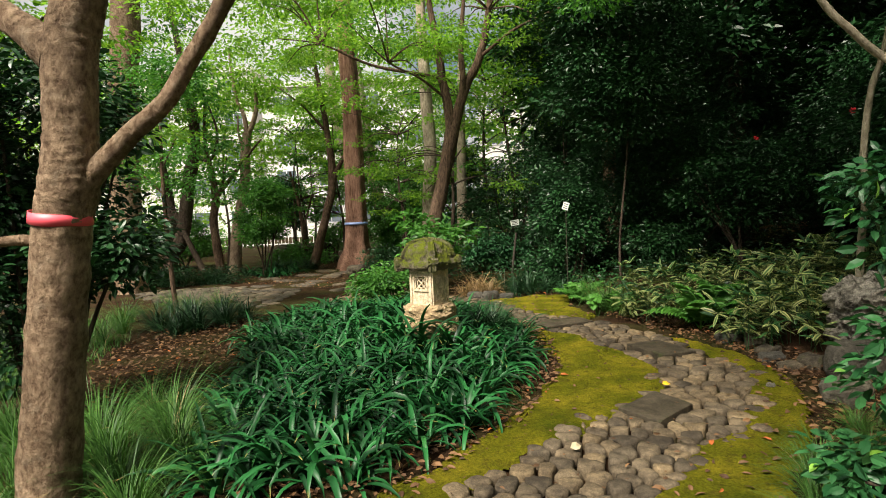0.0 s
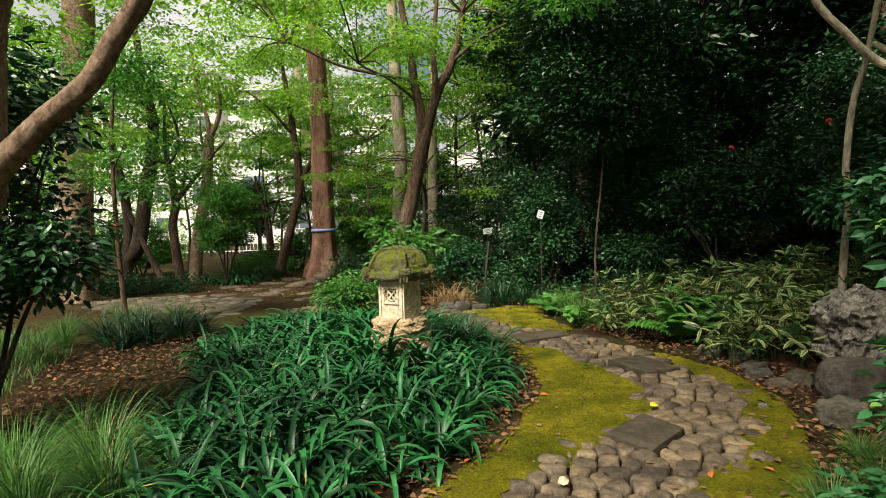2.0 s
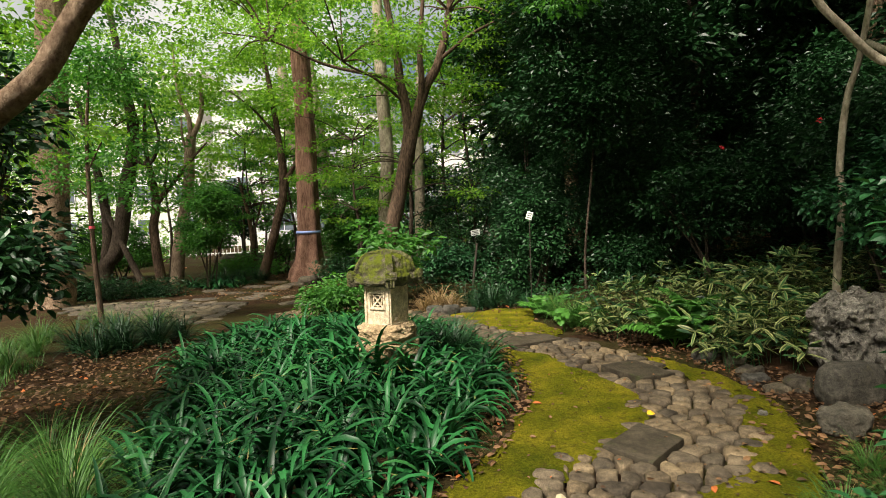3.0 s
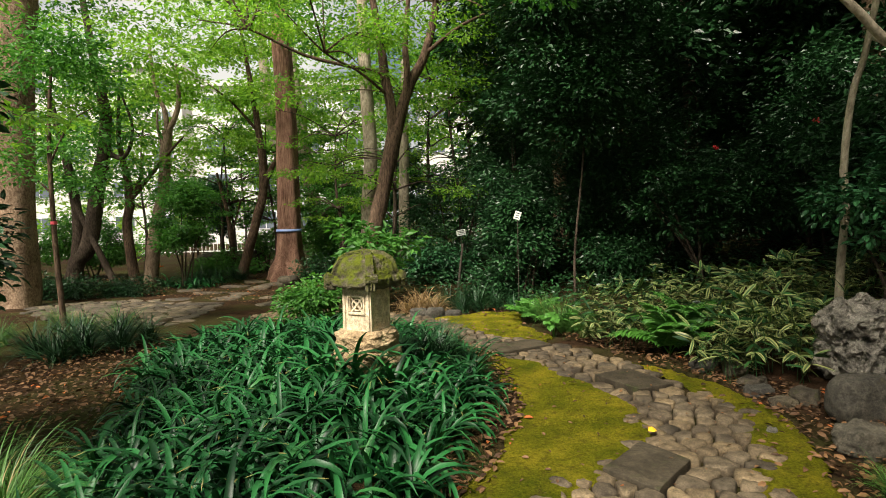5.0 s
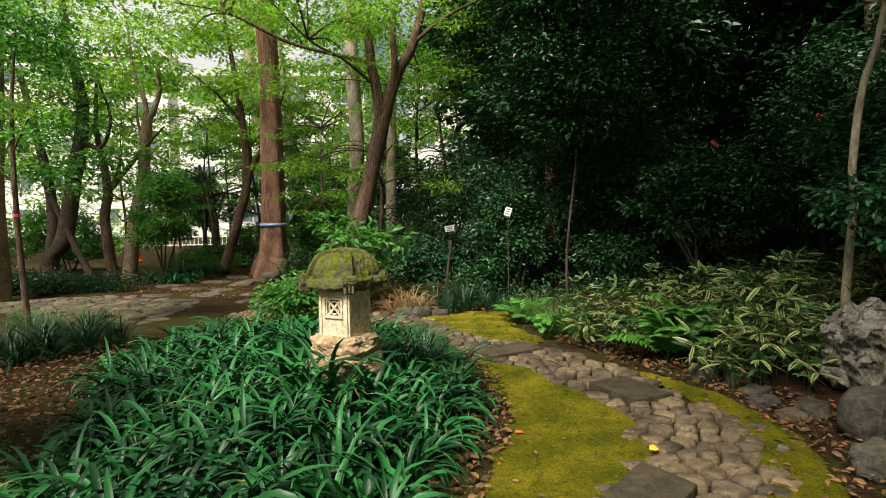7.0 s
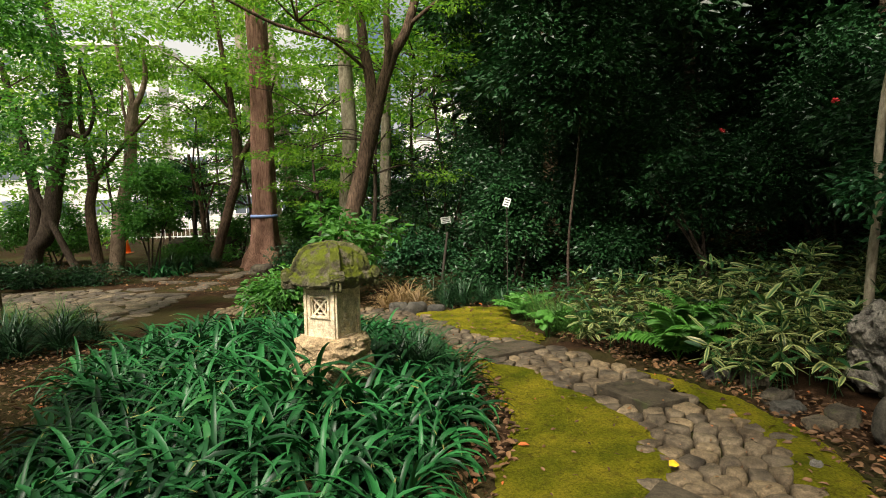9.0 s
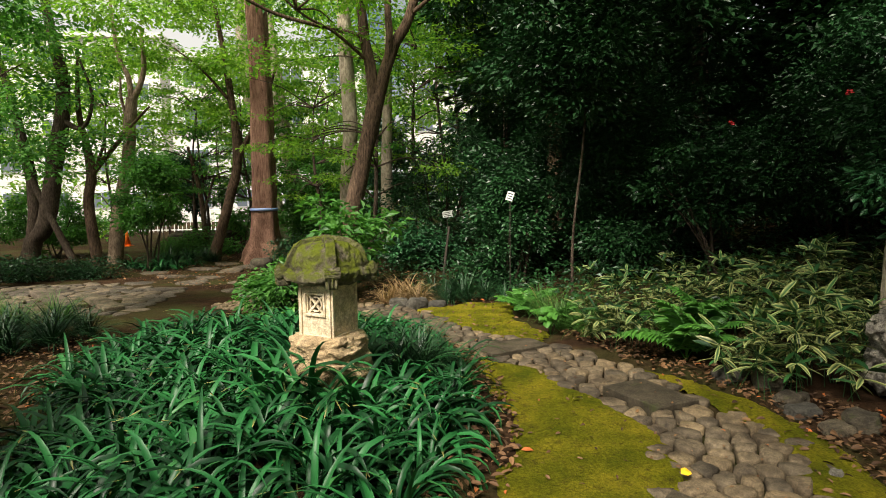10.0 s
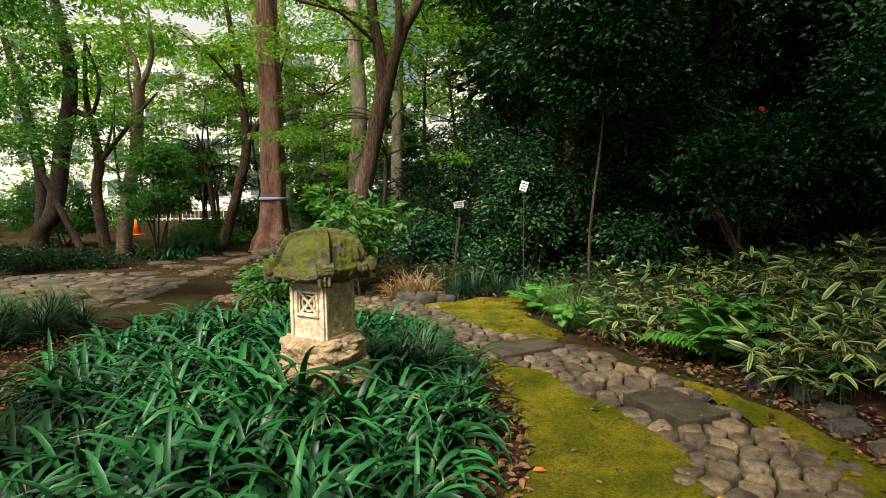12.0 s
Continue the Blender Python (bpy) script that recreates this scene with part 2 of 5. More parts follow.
def mesh_of(name, verts, faces, mats=None, uv=None, smooth=True):
    """verts (n, 3) and faces (m, k), all with k corners."""
    verts, faces = np.asarray(verts, dtype=np.float32), np.asarray(faces, dtype=np.int32)
    me = bpy.data.meshes.new(name)
    k = faces.shape[1]
    me.vertices.add(len(verts))
    me.vertices.foreach_set("co", verts.ravel())
    me.loops.add(faces.size)
    me.loops.foreach_set("vertex_index", faces.ravel())
    me.polygons.add(len(faces))
    me.polygons.foreach_set("loop_start", np.arange(0, faces.size, k, dtype=np.int32))
    me.polygons.foreach_set("loop_total", np.full(len(faces), k, dtype=np.int32))
    me.polygons.foreach_set("use_smooth", np.full(len(faces), smooth, dtype=bool))
    for mat in mats or ():
        me.materials.append(mat)
    if uv is not None:
        layer = me.uv_layers.new(name="uv")
        layer.data.foreach_set("uv", np.asarray(uv, dtype=np.float32)[faces.ravel()].ravel())
    me.update()
    me.validate()
    return me


def child(name, me, parent, label="", at=None):
    ob = new(name, me)
    ob.parent = parent
    if at is not None:
        ob.matrix_local = at
    return tagged(ob, label)


def part(name, bm, material, parent, label="", smooth=False):
    me = bpy.data.meshes.new(name)
    for f in bm.faces:
        f.smooth = smooth
    bm.to_mesh(me)
    bm.free()
    me.materials.append(material)
    return child(name, me, parent, label)


def box(bm, size, m):
    return bmesh.ops.create_cube(bm, size=1, matrix=m @ Matrix.Diagonal((*size, 1)))["verts"]


def bevel(bm, w=0.004, seg=2):
    bmesh.ops.bevel(bm, geom=list(bm.edges), offset=w, segments=seg, affect="EDGES", profile=0.6)


def rough_up(bm, amount, scale, seed=0):
    for v in bm.verts:
        d = noise.noise_vector(v.co * scale + Vector((seed * 7.3, seed * 3.1, 0)))
        v.co += d * amount


def spline(pts, per=6):
    """Points with radii, (x, y, z, r), smoothed."""
    p = np.array(pts, float)
    p = np.vstack([2 * p[0] - p[1], p, 2 * p[-1] - p[-2]])
    out = []
    for i in range(1, len(p) - 2):
        for s in np.linspace(0, 1, per, endpoint=False):
            a, b, c, d = p[i - 1], p[i], p[i + 1], p[i + 2]
            out.append(0.5 * (2 * b + (c - a) * s + (2 * a - 5 * b + 4 * c - d) * s * s + (3 * b - a - 3 * c + d) * s ** 3))
    out.append(p[-2])
    return np.array(out)


def tube(name, pts, mat, sides=10, per=6, knobs=0.06, flutes=0.0, seed=0, grain=0.0):
    """A tapered, slightly uneven trunk or limb along the points."""
    c = spline(pts, per)
    n = len(c)
    t = np.gradient(c[:, :3], axis=0)
    t /= np.linalg.norm(t, axis=1)[:, None] + 1e-9
    ref = np.array([1.0, 0.13, 0.07]) if abs(t[:, 0]).mean() < 0.8 else np.array([0.05, 1.0, 0.1])
    u = ref - t * (t @ ref)[:, None]
    u /= np.linalg.norm(u, axis=1)[:, None]
    w = np.cross(t, u)
    a = np.linspace(0, 2 * math.pi, sides, endpoint=False)
    verts = np.zeros((n, sides, 3))
    for j, ang in enumerate(a):
        d = u * math.cos(ang) + w * math.sin(ang)
        k = np.array([1 + knobs * (noise.noise((i * 0.35 + seed * 9, math.cos(ang) * 1.5, math.sin(ang) * 1.5)) * 1.6) for i in range(n)])
        fl = 1 + flutes * math.cos(ang * 5 + seed) * np.exp(-np.arange(n) * 3.0 / n)
        verts[:, j] = c[:, :3] + d * (np.maximum(c[:, 3], 0.002) * k * fl)[:, None]
        if grain:
            g = [noise.noise((*(q * np.array([14, 14, 7])),)) * 0.6 + noise.noise((*(q * np.array([30, 30, 45])),)) * 0.45 + max(0.0, noise.noise((*(q * 5.0 + 9),)) - 0.35) * 4 for q in verts[:, j]]
            verts[:, j] += d * (np.array(g) * grain)[:, None]
    faces = []
    for i in range(n - 1):
        for j in range(sides):
            k = (j + 1) % sides
            faces.append((i * sides + j, i * sides + k, (i + 1) * sides + k, (i + 1) * sides + j))
    return mesh_of(name, verts.reshape(-1, 3), faces, [mat])


def unit(v):
    return v / (np.linalg.norm(v, axis=-1, keepdims=True) + 1e-9)


def leaf_mesh(name, at, way, size, mat, width=0.5, oval=False, droop=0.15):
    """Many leaves in one mesh: each starts at a point of `at`, runs along `way` and is folded at its midrib."""
    at, way = np.asarray(at, float), unit(np.asarray(way, float))
    n = len(at)
    size = np.broadcast_to(np.asarray(size, float), (n,))[:, None]
    up = np.tile([0, 0, 1.0], (n, 1)) + N.normal(0, 0.45, (n, 3))
    side = unit(np.cross(way, up))
    nor = np.cross(side, way)
    half = side * size * width * 0.5
    tip = at + way * size - nor * size * droop
    if not oval:
        mid = at + way * size * 0.45 + nor * size * 0.08
        v = np.stack([at, mid + half, tip, mid - half], 1).reshape(-1, 3)
        b = np.arange(n)[:, None] * 4
        f = np.concatenate([b + [0, 1, 2], b + [0, 2, 3]], 0)
    else:
        m = at + way * size * 0.5 - nor * size * 0.02
        q1, q2 = at + way * size * 0.28 + nor * size * 0.06, at + way * size * 0.66 + nor * size * 0.02
        v = np.stack([at, q1 + half * 0.9, q2 + half * 0.85, tip, q2 - half * 0.85, q1 - half * 0.9, m], 1).reshape(-1, 3)
        b = np.arange(n)[:, None] * 7
        f = np.concatenate([b + [6, k, (k + 1) % 6] for k in range(6)], 0)
    return mesh_of(name, v, f, [mat], smooth=False)


def clump_points(clumps, per):
    """Random points in flattened clumps (x, y, z, r, rz); denser to the outside. Returns points and outward ways."""
    at, way = [], []
    for x, y, z, r, rz in clumps:
        k = max(3, int(per * r * r))
        d = unit(N.normal(0, 1, (k, 3)))
        s = N.random((k, 1)) ** 0.45
        at.append(np.array([x, y, z]) + d * s * np.array([r, r, rz]))
        way.append(d * np.array([1, 1, 0.35]) + N.normal(0, 0.5, (k, 3)) * np.array([1, 1, 0.5]) + np.array([0, 0, -0.15]))
    return np.concatenate(at), np.concatenate(way)


def blades(name, n, length, width, mat, spread=0.12, lean=(0.2, 1.0), seg=5, droop=1.0, seed=0, radius=0.05, fold=0.0):
    """A tuft of arching strap leaves round the origin."""
    g = np.random.default_rng(seed)
    vs, fs, uv = [], [], []
    for i in range(n):
        a = g.random() * 2 * math.pi
        L = length * g.uniform(0.6, 1.1)
        w = width * g.uniform(0.7, 1.15)
        el = math.pi / 2 - g.uniform(*lean)
        p = np.array([math.cos(a + 1) * radius * g.random(), math.sin(a + 1) * radius * g.random(), 0.0])
        out = np.array([math.cos(a), math.sin(a), 0])
        sd = np.array([-math.sin(a), math.cos(a), 0]) * 1.0
        tw = g.normal(0, 0.35)
        bend = droop * g.uniform(0.5, 1.5) / seg
        b0 = len(vs)
        for s in range(seg + 1):
            f = s / seg
            ww = w * (0.55 + 0.45 * min(1, f * 4)) * (1 - f ** 3) * 0.5 + 0.0006
            tilt = tw * f
            sv = sd * math.cos(tilt) + np.array([0, 0, 1]) * math.sin(tilt)
            rise = (np.array([0, 0, math.cos(el)]) - out * math.sin(el)) * ww * fold
            vs += [p + sv * ww + rise, p, p - sv * ww + rise]
            uv += [(0, f), (0.5, f), (1, f)]
            p = p + (out * math.cos(el) + np.array([0, 0, math.sin(el)])) * L / seg
            el -= bend * (0.4 + 1.2 * f) * (1.0 if el > -1.2 else 0)
        for s in range(seg):
            q = b0 + 3 * s
            fs += [(q, q + 1, q + 4, q + 3), (q + 1, q + 2, q + 5, q + 4)]
    return mesh_of(name, vs, fs, [mat], uv)


def inside(poly, x, y):
    """Which points lie in the polygon, and how far they are from its edge."""
    x, y = np.asarray(x, float), np.asarray(y, float)
    hit, dist = np.zeros(x.shape, bool), np.full(x.shape, 1e9)
    for (ax, ay), (bx, by) in zip(poly, poly[1:] + poly[:1]):
        cross = ((ay > y) != (by > y)) & (x < (bx - ax) * (y - ay) / (by - ay + 1e-12) + ax)
        hit ^= cross
        t = np.clip(((x - ax) * (bx - ax) + (y - ay) * (by - ay)) / ((bx - ax) ** 2 + (by - ay) ** 2 + 1e-12), 0, 1)
        dist = np.minimum(dist, np.hypot(x - ax - t * (bx - ax), y - ay - t * (by - ay)))
    return hit, dist


def scatter(poly, gap, seed=0, tries=30000):
    """Points in the polygon that keep their distance."""
    g = np.random.default_rng(seed)
    xs, ys = [p[0] for p in poly], [p[1] for p in poly]
    out = []
    cells = {}
    for px, py in zip(g.uniform(min(xs), max(xs), tries), g.uniform(min(ys), max(ys), tries)):
        c = (int(px // gap), int(py // gap))
        if any((px - q[0]) ** 2 + (py - q[1]) ** 2 < gap * gap for i in (-1, 0, 1) for j in (-1, 0, 1) for q in cells.get((c[0] + i, c[1] + j), ())):
            continue
        cells.setdefault(c, []).append((px, py))
        out.append((px, py))
    pts = np.array(out)
    return pts[inside(poly, pts[:, 0], pts[:, 1])[0]]


# ---------------------------------------------------------------- plan
PATH_LEFT = [(-0.75, -3.0), (-0.6, -1.0), (-0.55, 1.0), (-0.3, 2.1), (0.19, 2.82), (0.52, 3.16), (0.94, 3.63), (1.18, 3.78), (1.57, 4.24), (1.71, 4.78),
             (1.58, 5.37), (1.42, 5.9), (1.19, 6.35), (0.98, 6.6), (0.73, 7.35), (0.41, 8.1), (-0.2, 8.65), (-1.2, 8.95), (-2.4, 9.6)]
PATH_RIGHT = [(-1.9, 10.4), (-0.9, 9.7), (0.06, 9.2), (0.55, 8.69), (0.89, 7.95), (1.25, 7.25), (1.66, 7.0), (1.95, 6.65), (2.2, 5.95), (2.4, 5.2),
              (2.55, 4.7), (2.48, 4.3), (2.25, 3.8), (1.91, 3.33), (1.45, 2.96), (1.15, 2.6), (0.75, 1.9), (0.55, 1.0), (0.45, -1.0), (0.3, -3.0)]
PATH_AREA = PATH_LEFT + PATH_RIGHT
BED = [(-1.25, 2.6), (-0.45, 2.75), (0.05, 3.38), (0.4, 4.0), (0.72, 4.9), (0.74, 6.0), (0.45, 7.2), (-0.6, 7.7), (-1.8, 7.8), (-2.5, 6.8), (-1.85, 4.5)]
MOSS_AREAS = [
    [(-0.7, 1.9), (-0.45, 2.55), (-0.1, 2.95), (0.25, 3.4), (0.6, 3.95), (0.95, 4.9), (0.97, 6.0), (0.95, 6.55), (1.25, 6.3), (1.5, 5.9), (1.66, 5.37), (1.8, 4.8),
     (1.65, 4.2), (1.2, 3.7), (0.94, 3.55), (0.5, 3.1), (0.15, 2.75), (-0.3, 2.1)],
    [(0.7, 1.0), (0.8, 1.9), (1.02, 2.62), (1.34, 3.0), (1.78, 3.38), (2.12, 3.88), (2.38, 4.3), (2.42, 4.9), (2.35, 5.4), (2.2, 6.0), (2.42, 5.85), (2.64, 5.3),
     (2.72, 4.6), (2.56, 3.95), (2.2, 3.3), (1.75, 2.6), (1.2, 1.0)],
    [(0.5, 8.8), (0.9, 7.85), (1.3, 7.2), (1.66, 7.0), (1.85, 7.4), (1.6, 8.2), (1.85, 9.0), (1.2, 9.2)]]
BANK = [(3.6, -6.0), (3.4, 2.0), (3.3, 4.4), (2.85, 5.6), (2.4, 6.9), (1.95, 7.9), (1.75, 9.2), (0.3, 9.5), (-0.9, 10.2), (-1.4, 13.0), (-0.9, 18.0), (3.0, 40.0), (60.0, 60.0), (60.0, -6.0)]


def ground_height(x, y):
    x, y = np.asarray(x, float), np.asarray(y, float)
    hit, d = inside(BANK, x, y)
    rise = np.where(hit, (np.minimum(d, 2.5) * 0.16 + np.clip(d - 2.5, 0, 12) * 0.28) * np.clip(d / 0.8, 0, 1), 0)
    h2, d2 = inside(BED, x, y)
    rise = rise + np.where(h2, 0.14 * np.clip(d2 / 0.9, 0, 1), 0)
    low = np.clip((y - 8) / 6, 0, 1) * np.clip((0 - x) / 3, 0, 1)
    return rise - 0.12 * low


def gz(x, y):
    return float(ground_height(np.array([x]), np.array([y]))[0])


def graded(lo, hi, step, far, n=13):
    core = np.arange(lo, hi + step / 2, step)
    out = np.geomspace(1, far, n) - 1
    return np.concatenate([lo - out[:0:-1] - 0.0, core, hi + out[1:]])


gx, gy = graded(-12, 8, 0.13, 400), graded(-4, 22, 0.14, 400)
XX, YY = np.meshgrid(gx, gy)
ZZ = ground_height(XX, YY)
near = (np.abs(XX) < 13) & (YY < 24) & (YY > -6)
bumps = np.array([noise.noise((a * 1.7, b * 1.7, 0.3)) * 0.02 + noise.noise((a * 6, b * 6, 1.3)) * 0.008 for a, b in zip(XX.ravel(), YY.ravel())]).reshape(XX.shape)
on_path = inside(PATH_AREA, XX, YY)[0]
ZZ = ZZ + np.where(near & ~on_path, bumps, 0) - np.where(on_path, 0.038, 0)
w_ = len(gx)
idx = np.arange(XX.size).reshape(XX.shape)
quads = np.stack([idx[:-1, :-1], idx[:-1, 1:], idx[1:, 1:], idx[1:, :-1]], -1).reshape(-1, 4)
ground = new("ground", mesh_of("ground", np.stack([XX, YY, ZZ], -1).reshape(-1, 3), quads, [GROUND]))
tagged(ground, "brown garden soil covered in leaf litter", "ground", kind="structure")


def moss_sheet(poly, seed, patchy=0.0):
    xs, ys = [p[0] for p in poly], [p[1] for p in poly]
    ax, ay = np.arange(min(xs), max(xs), 0.035), np.arange(min(ys), max(ys), 0.035)
    X, Y = np.meshgrid(ax, ay)
    hit, d = inside(poly, X, Y)
    wob = np.array([noise.noise((a * 4, b * 4, seed)) * 0.07 + noise.noise((a * 15, b * 15, seed)) * 0.03 for a, b in zip(X.ravel(), Y.ravel())]).reshape(X.shape)
    depth = np.where(hit, d, -d) + wob
    depth = depth - patchy * np.array([max(0.0, noise.noise((a * 2.6, b * 2.6, seed + 5)) + 0.12) for a, b in zip(X.ravel(), Y.ravel())]).reshape(X.shape)
    Z = ground_height(X, Y) + np.clip(depth / 0.06, -0.6, 1) * 0.022 + 0.006 + wob * 0.12
    i = np.arange(X.size).reshape(X.shape)
    q = np.stack([i[:-1, :-1], i[:-1, 1:], i[1:, 1:], i[1:, :-1]], -1).reshape(-1, 4)
    keep = (depth.ravel()[q] > -0.03).all(1)
    ob = new("moss", mesh_of("moss", np.stack([X, Y, Z], -1).reshape(-1, 3), q[keep], [MOSS]))
    return tagged(ob, "yellow-green moss carpet beside the cobbled path", "moss", kind="structure")


for k, area in enumerate(MOSS_AREAS):
    moss_sheet(area, k * 3.7, (0.0, 0.0, 0.0)[k])


# ---------------------------------------------------------------- stone lantern
def stone_lantern(x, y, base, turn):
    top = thing("stone_lantern", (x, y, base), "weathered sandstone garden lantern with a moss-covered roof", "stone lantern")
    top.rotation_euler = (0, 0, radians(turn))
    # rough stone under the plinth, standing on the bed
    for nm, w, h, z, sd, lab in (("foundation_stone", 0.50, 0.34, 0.02, 1, "rough tan foundation stone"), ("plinth", 0.45, 0.18, 0.31, 5, "rough-hewn tan plinth stone")):
        bm = bmesh.new()
        bmesh.ops.create_icosphere(bm, subdivisions=5, radius=1)
        for v in bm.verts:
            c = v.co
            c *= (abs(c.x) ** 4 + abs(c.y) ** 4 + abs(c.z) ** 4) ** -0.25
            if c.z > 0.86:
                c.z = 0.86
        rough_up(bm, 0.14, 1.9, sd), rough_up(bm, 0.07, 5, sd + 1), rough_up(bm, 0.03, 13, sd + 2)
        for v in bm.verts:
            v.co = Vector((v.co.x * w / 2, v.co.y * w * 0.47, z + (min(v.co.z, 0.9) + 1) * h / 1.88))
        part(nm, bm, TAN_STONE, top, lab, True)
    # fire box: four slabs, one of them with a window
    z0, h, s, t = 0.47, 0.35, 0.13, 0.035
    body = bmesh.new()
    def slab(angle, window):
        m = pose(0, 0, 0, 0, 0, angle)
        if window:
            wx, wz, hw, hh = 0.0, z0 + 0.225, 0.062, 0.058
            for cx, cz, sx, sz in ((-(s + hw) / 2, z0 + h / 2, s - hw, h), ((s + hw) / 2, z0 + h / 2, s - hw, h),
                                   (0, (z0 + wz - hh) / 2, 2 * hw, wz - hh - z0), (0, (z0 + h + wz + hh) / 2, 2 * hw, z0 + h - wz - hh)):
                box(body, (sx, t, sz), m @ pose(cx, -s + t / 2, cz))
        else:
            box(body, (2 * s, t, h), m @ pose(0, -s + t / 2, z0 + h / 2))
    for ang, win in ((0, True), (90, False), (180, False), (270, False)):
        slab(ang, win)
    rough_up(body, 0.002, 30, 3)
    fire_box = part("fire_box", body, SANDSTONE, top, "carved pale sandstone fire box")
    for ang in (0, 90, 180, 270):
        bm = bmesh.new()
        m = pose(0, 0, 0, 0, 0, ang)
        rims = [(-s + 0.012, z0 + h / 2, 0.022, h - 0.004), (s - 0.012, z0 + h / 2, 0.022, h - 0.004)]
        rims += [(0, z0 + 0.014, 2 * s - 0.046, 0.024), (0, z0 + h - 0.014, 2 * s - 0.046, 0.024)]
        if ang == 0:
            for dx in (-0.078, 0.078):
                rims.append((dx, z0 + 0.225, 0.015, 0.155))
            rims += [(0, z0 + 0.155, 0.142, 0.015), (0, z0 + 0.295, 0.142, 0.015)]
        for cx, cz, sx, sz in rims:
            box(bm, (sx, 0.016, sz), m @ pose(cx, -s - 0.004, cz))
        bevel(bm, 0.003)
        rough_up(bm, 0.002, 40, 4)
        part("frame_moulding", bm, SANDSTONE, fire_box)
    # flower lattice in the window
    bm = bmesh.new()
    wz = z0 + 0.225
    for ang in (45, -45):
        box(bm, (0.165, 0.018, 0.014), pose(0, -s + 0.012, wz, 0, ang, 0))
    seg = 20
    for r, wd in ((0.046, 0.010),):
        for i in range(seg):
            a0 = 2 * math.pi * i / seg
            box(bm, (2 * math.pi * r / seg * 1.15, 0.018, wd), pose(math.cos(a0) * r, -s + 0.013, wz + math.sin(a0) * r, 0, -math.degrees(a0) + 90, 0))
    bmesh.ops.create_icosphere(bm, subdivisions=2, radius=0.016, matrix=pose(0, -s + 0.012, wz))
    part("window_lattice", bm, SANDSTONE, fire_box, "carved flower lattice in the window")
    # carved relief on the side face
    bm = bmesh.new()
    m = pose(0, 0, 0, 0, 0, 90)
    for i in range(46):
        px, pz, r = R.uniform(-0.075, 0.075), R.uniform(0.05, 0.17), R.uniform(0.009, 0.02)
        bmesh.ops.create_icosphere(bm, subdivisions=1, radius=r, matrix=m @ pose(px, -s + 0.001, z0 + pz) @ Matrix.Diagonal((1, 0.55, 1, 1)))
    bmesh.ops.create_icosphere(bm, subdivisions=3, radius=0.07, matrix=m @ pose(0.0, -s + 0.004, z0 + 0.235) @ Matrix.Diagonal((0.8, 0.34, 1, 1)))
    rough_up(bm, 0.004, 30, 6)
    part("relief", bm, SANDSTONE, fire_box, "worn carved relief panel", True)
    # roof: a square dome with ribs that end in scrolls
    z1 = z0 + h
    prof = [(0.10, 0.004), (0.16, 0.0), (0.20, 0.006), (0.222, 0.024), (0.228, 0.05), (0.222, 0.078), (0.200, 0.104), (0.188, 0.14), (0.176, 0.18), (0.154, 0.222), (0.118, 0.254), (0.07, 0.272), (0.001, 0.278)]
    prof = [(r * 1.02, q * 1.02) for r, q in prof]
    n = 48
    vs, fs = [], []
    for rr, zz in prof:
        for i in range(n):
            a = 2 * math.pi * i / n + math.pi / 4
            ca, sa = math.cos(a), math.sin(a)
            q = (abs(ca) ** 5 + abs(sa) ** 5) ** (-1 / 5)
            lift = 0.02 * max(0, q - 1) / 0.3 if zz < 0.08 else 0
            vs.append((ca * q * rr, sa * q * rr, z1 + zz + lift))
    for k in range(len(prof) - 1):
        for i in range(n):
            j = (i + 1) % n
            fs.append((k * n + i, k * n + j, (k + 1) * n + j, (k + 1) * n + i))
    bm = bmesh.new()
    bv = [bm.verts.new(v) for v in vs]
    for f in fs:
        bm.faces.new([bv[i] for i in f])
    bm.faces.new([bv[i] for i in range(n)][::-1])
    bmesh.ops.subdivide_edges(bm, edges=list(bm.edges), cuts=1, use_grid_fill=True)
    bmesh.ops.subdivide_edges(bm, edges=list(bm.edges), cuts=1, use_grid_fill=True)
    rough_up(bm, 0.014, 9, 8), rough_up(bm, 0.009, 26, 9), rough_up(bm, 0.005, 60, 10)
    roof = part("roof", bm, MOSSY_STONE, top, "moss-covered domed stone roof", True)
    for c in range(4):
        a = 45 + 90 * c
        m = pose(0, 0, z1, 0, 0, a)
        bm = bmesh.new()
        for (r0, q0), (r1, q1) in zip(prof[4:-1], prof[5:]):
            f0, f1 = (1.24, 1.24)
            ax, bx = r0 * f0 + 0.004, r1 * f1 + 0.004
            L = math.hypot(bx - ax, q1 - q0)
            box(bm, (L * 1.25, 0.062, 0.042), m @ pose((ax + bx) / 2, 0, (q0 + q1) / 2 + 0.004, 0, math.degrees(math.atan2(q1 - q0, ax - bx)), 0))
        bevel(bm, 0.008, 3)
        rough_up(bm, 0.012, 18, c), rough_up(bm, 0.006, 50, c)
        part("rib", bm, MOSSY_STONE, roof, "", True)
        bm = bmesh.new()
        box(bm, (0.08, 0.08, 0.10), m @ pose(0.275, 0, 0.05))
        for gy in (-0.03, 0.0, 0.03):
            box(bm, (0.028, 0.018, 0.09), m @ pose(0.313, gy * 0.85, 0.046))
        bmesh.ops.create_cone(bm, cap_ends=True, segments=20, radius1=0.04, radius2=0.04, depth=0.1, matrix=m @ pose(0.295, 0, 0.088, 90))
        bevel(bm, 0.009)
        rough_up(bm, 0.012, 20, c + 4), rough_up(bm, 0.005, 50, c)
        part("corner_scroll", bm, MOSSY_STONE, roof, "lichen-grey carved corner scroll", True)
    return top


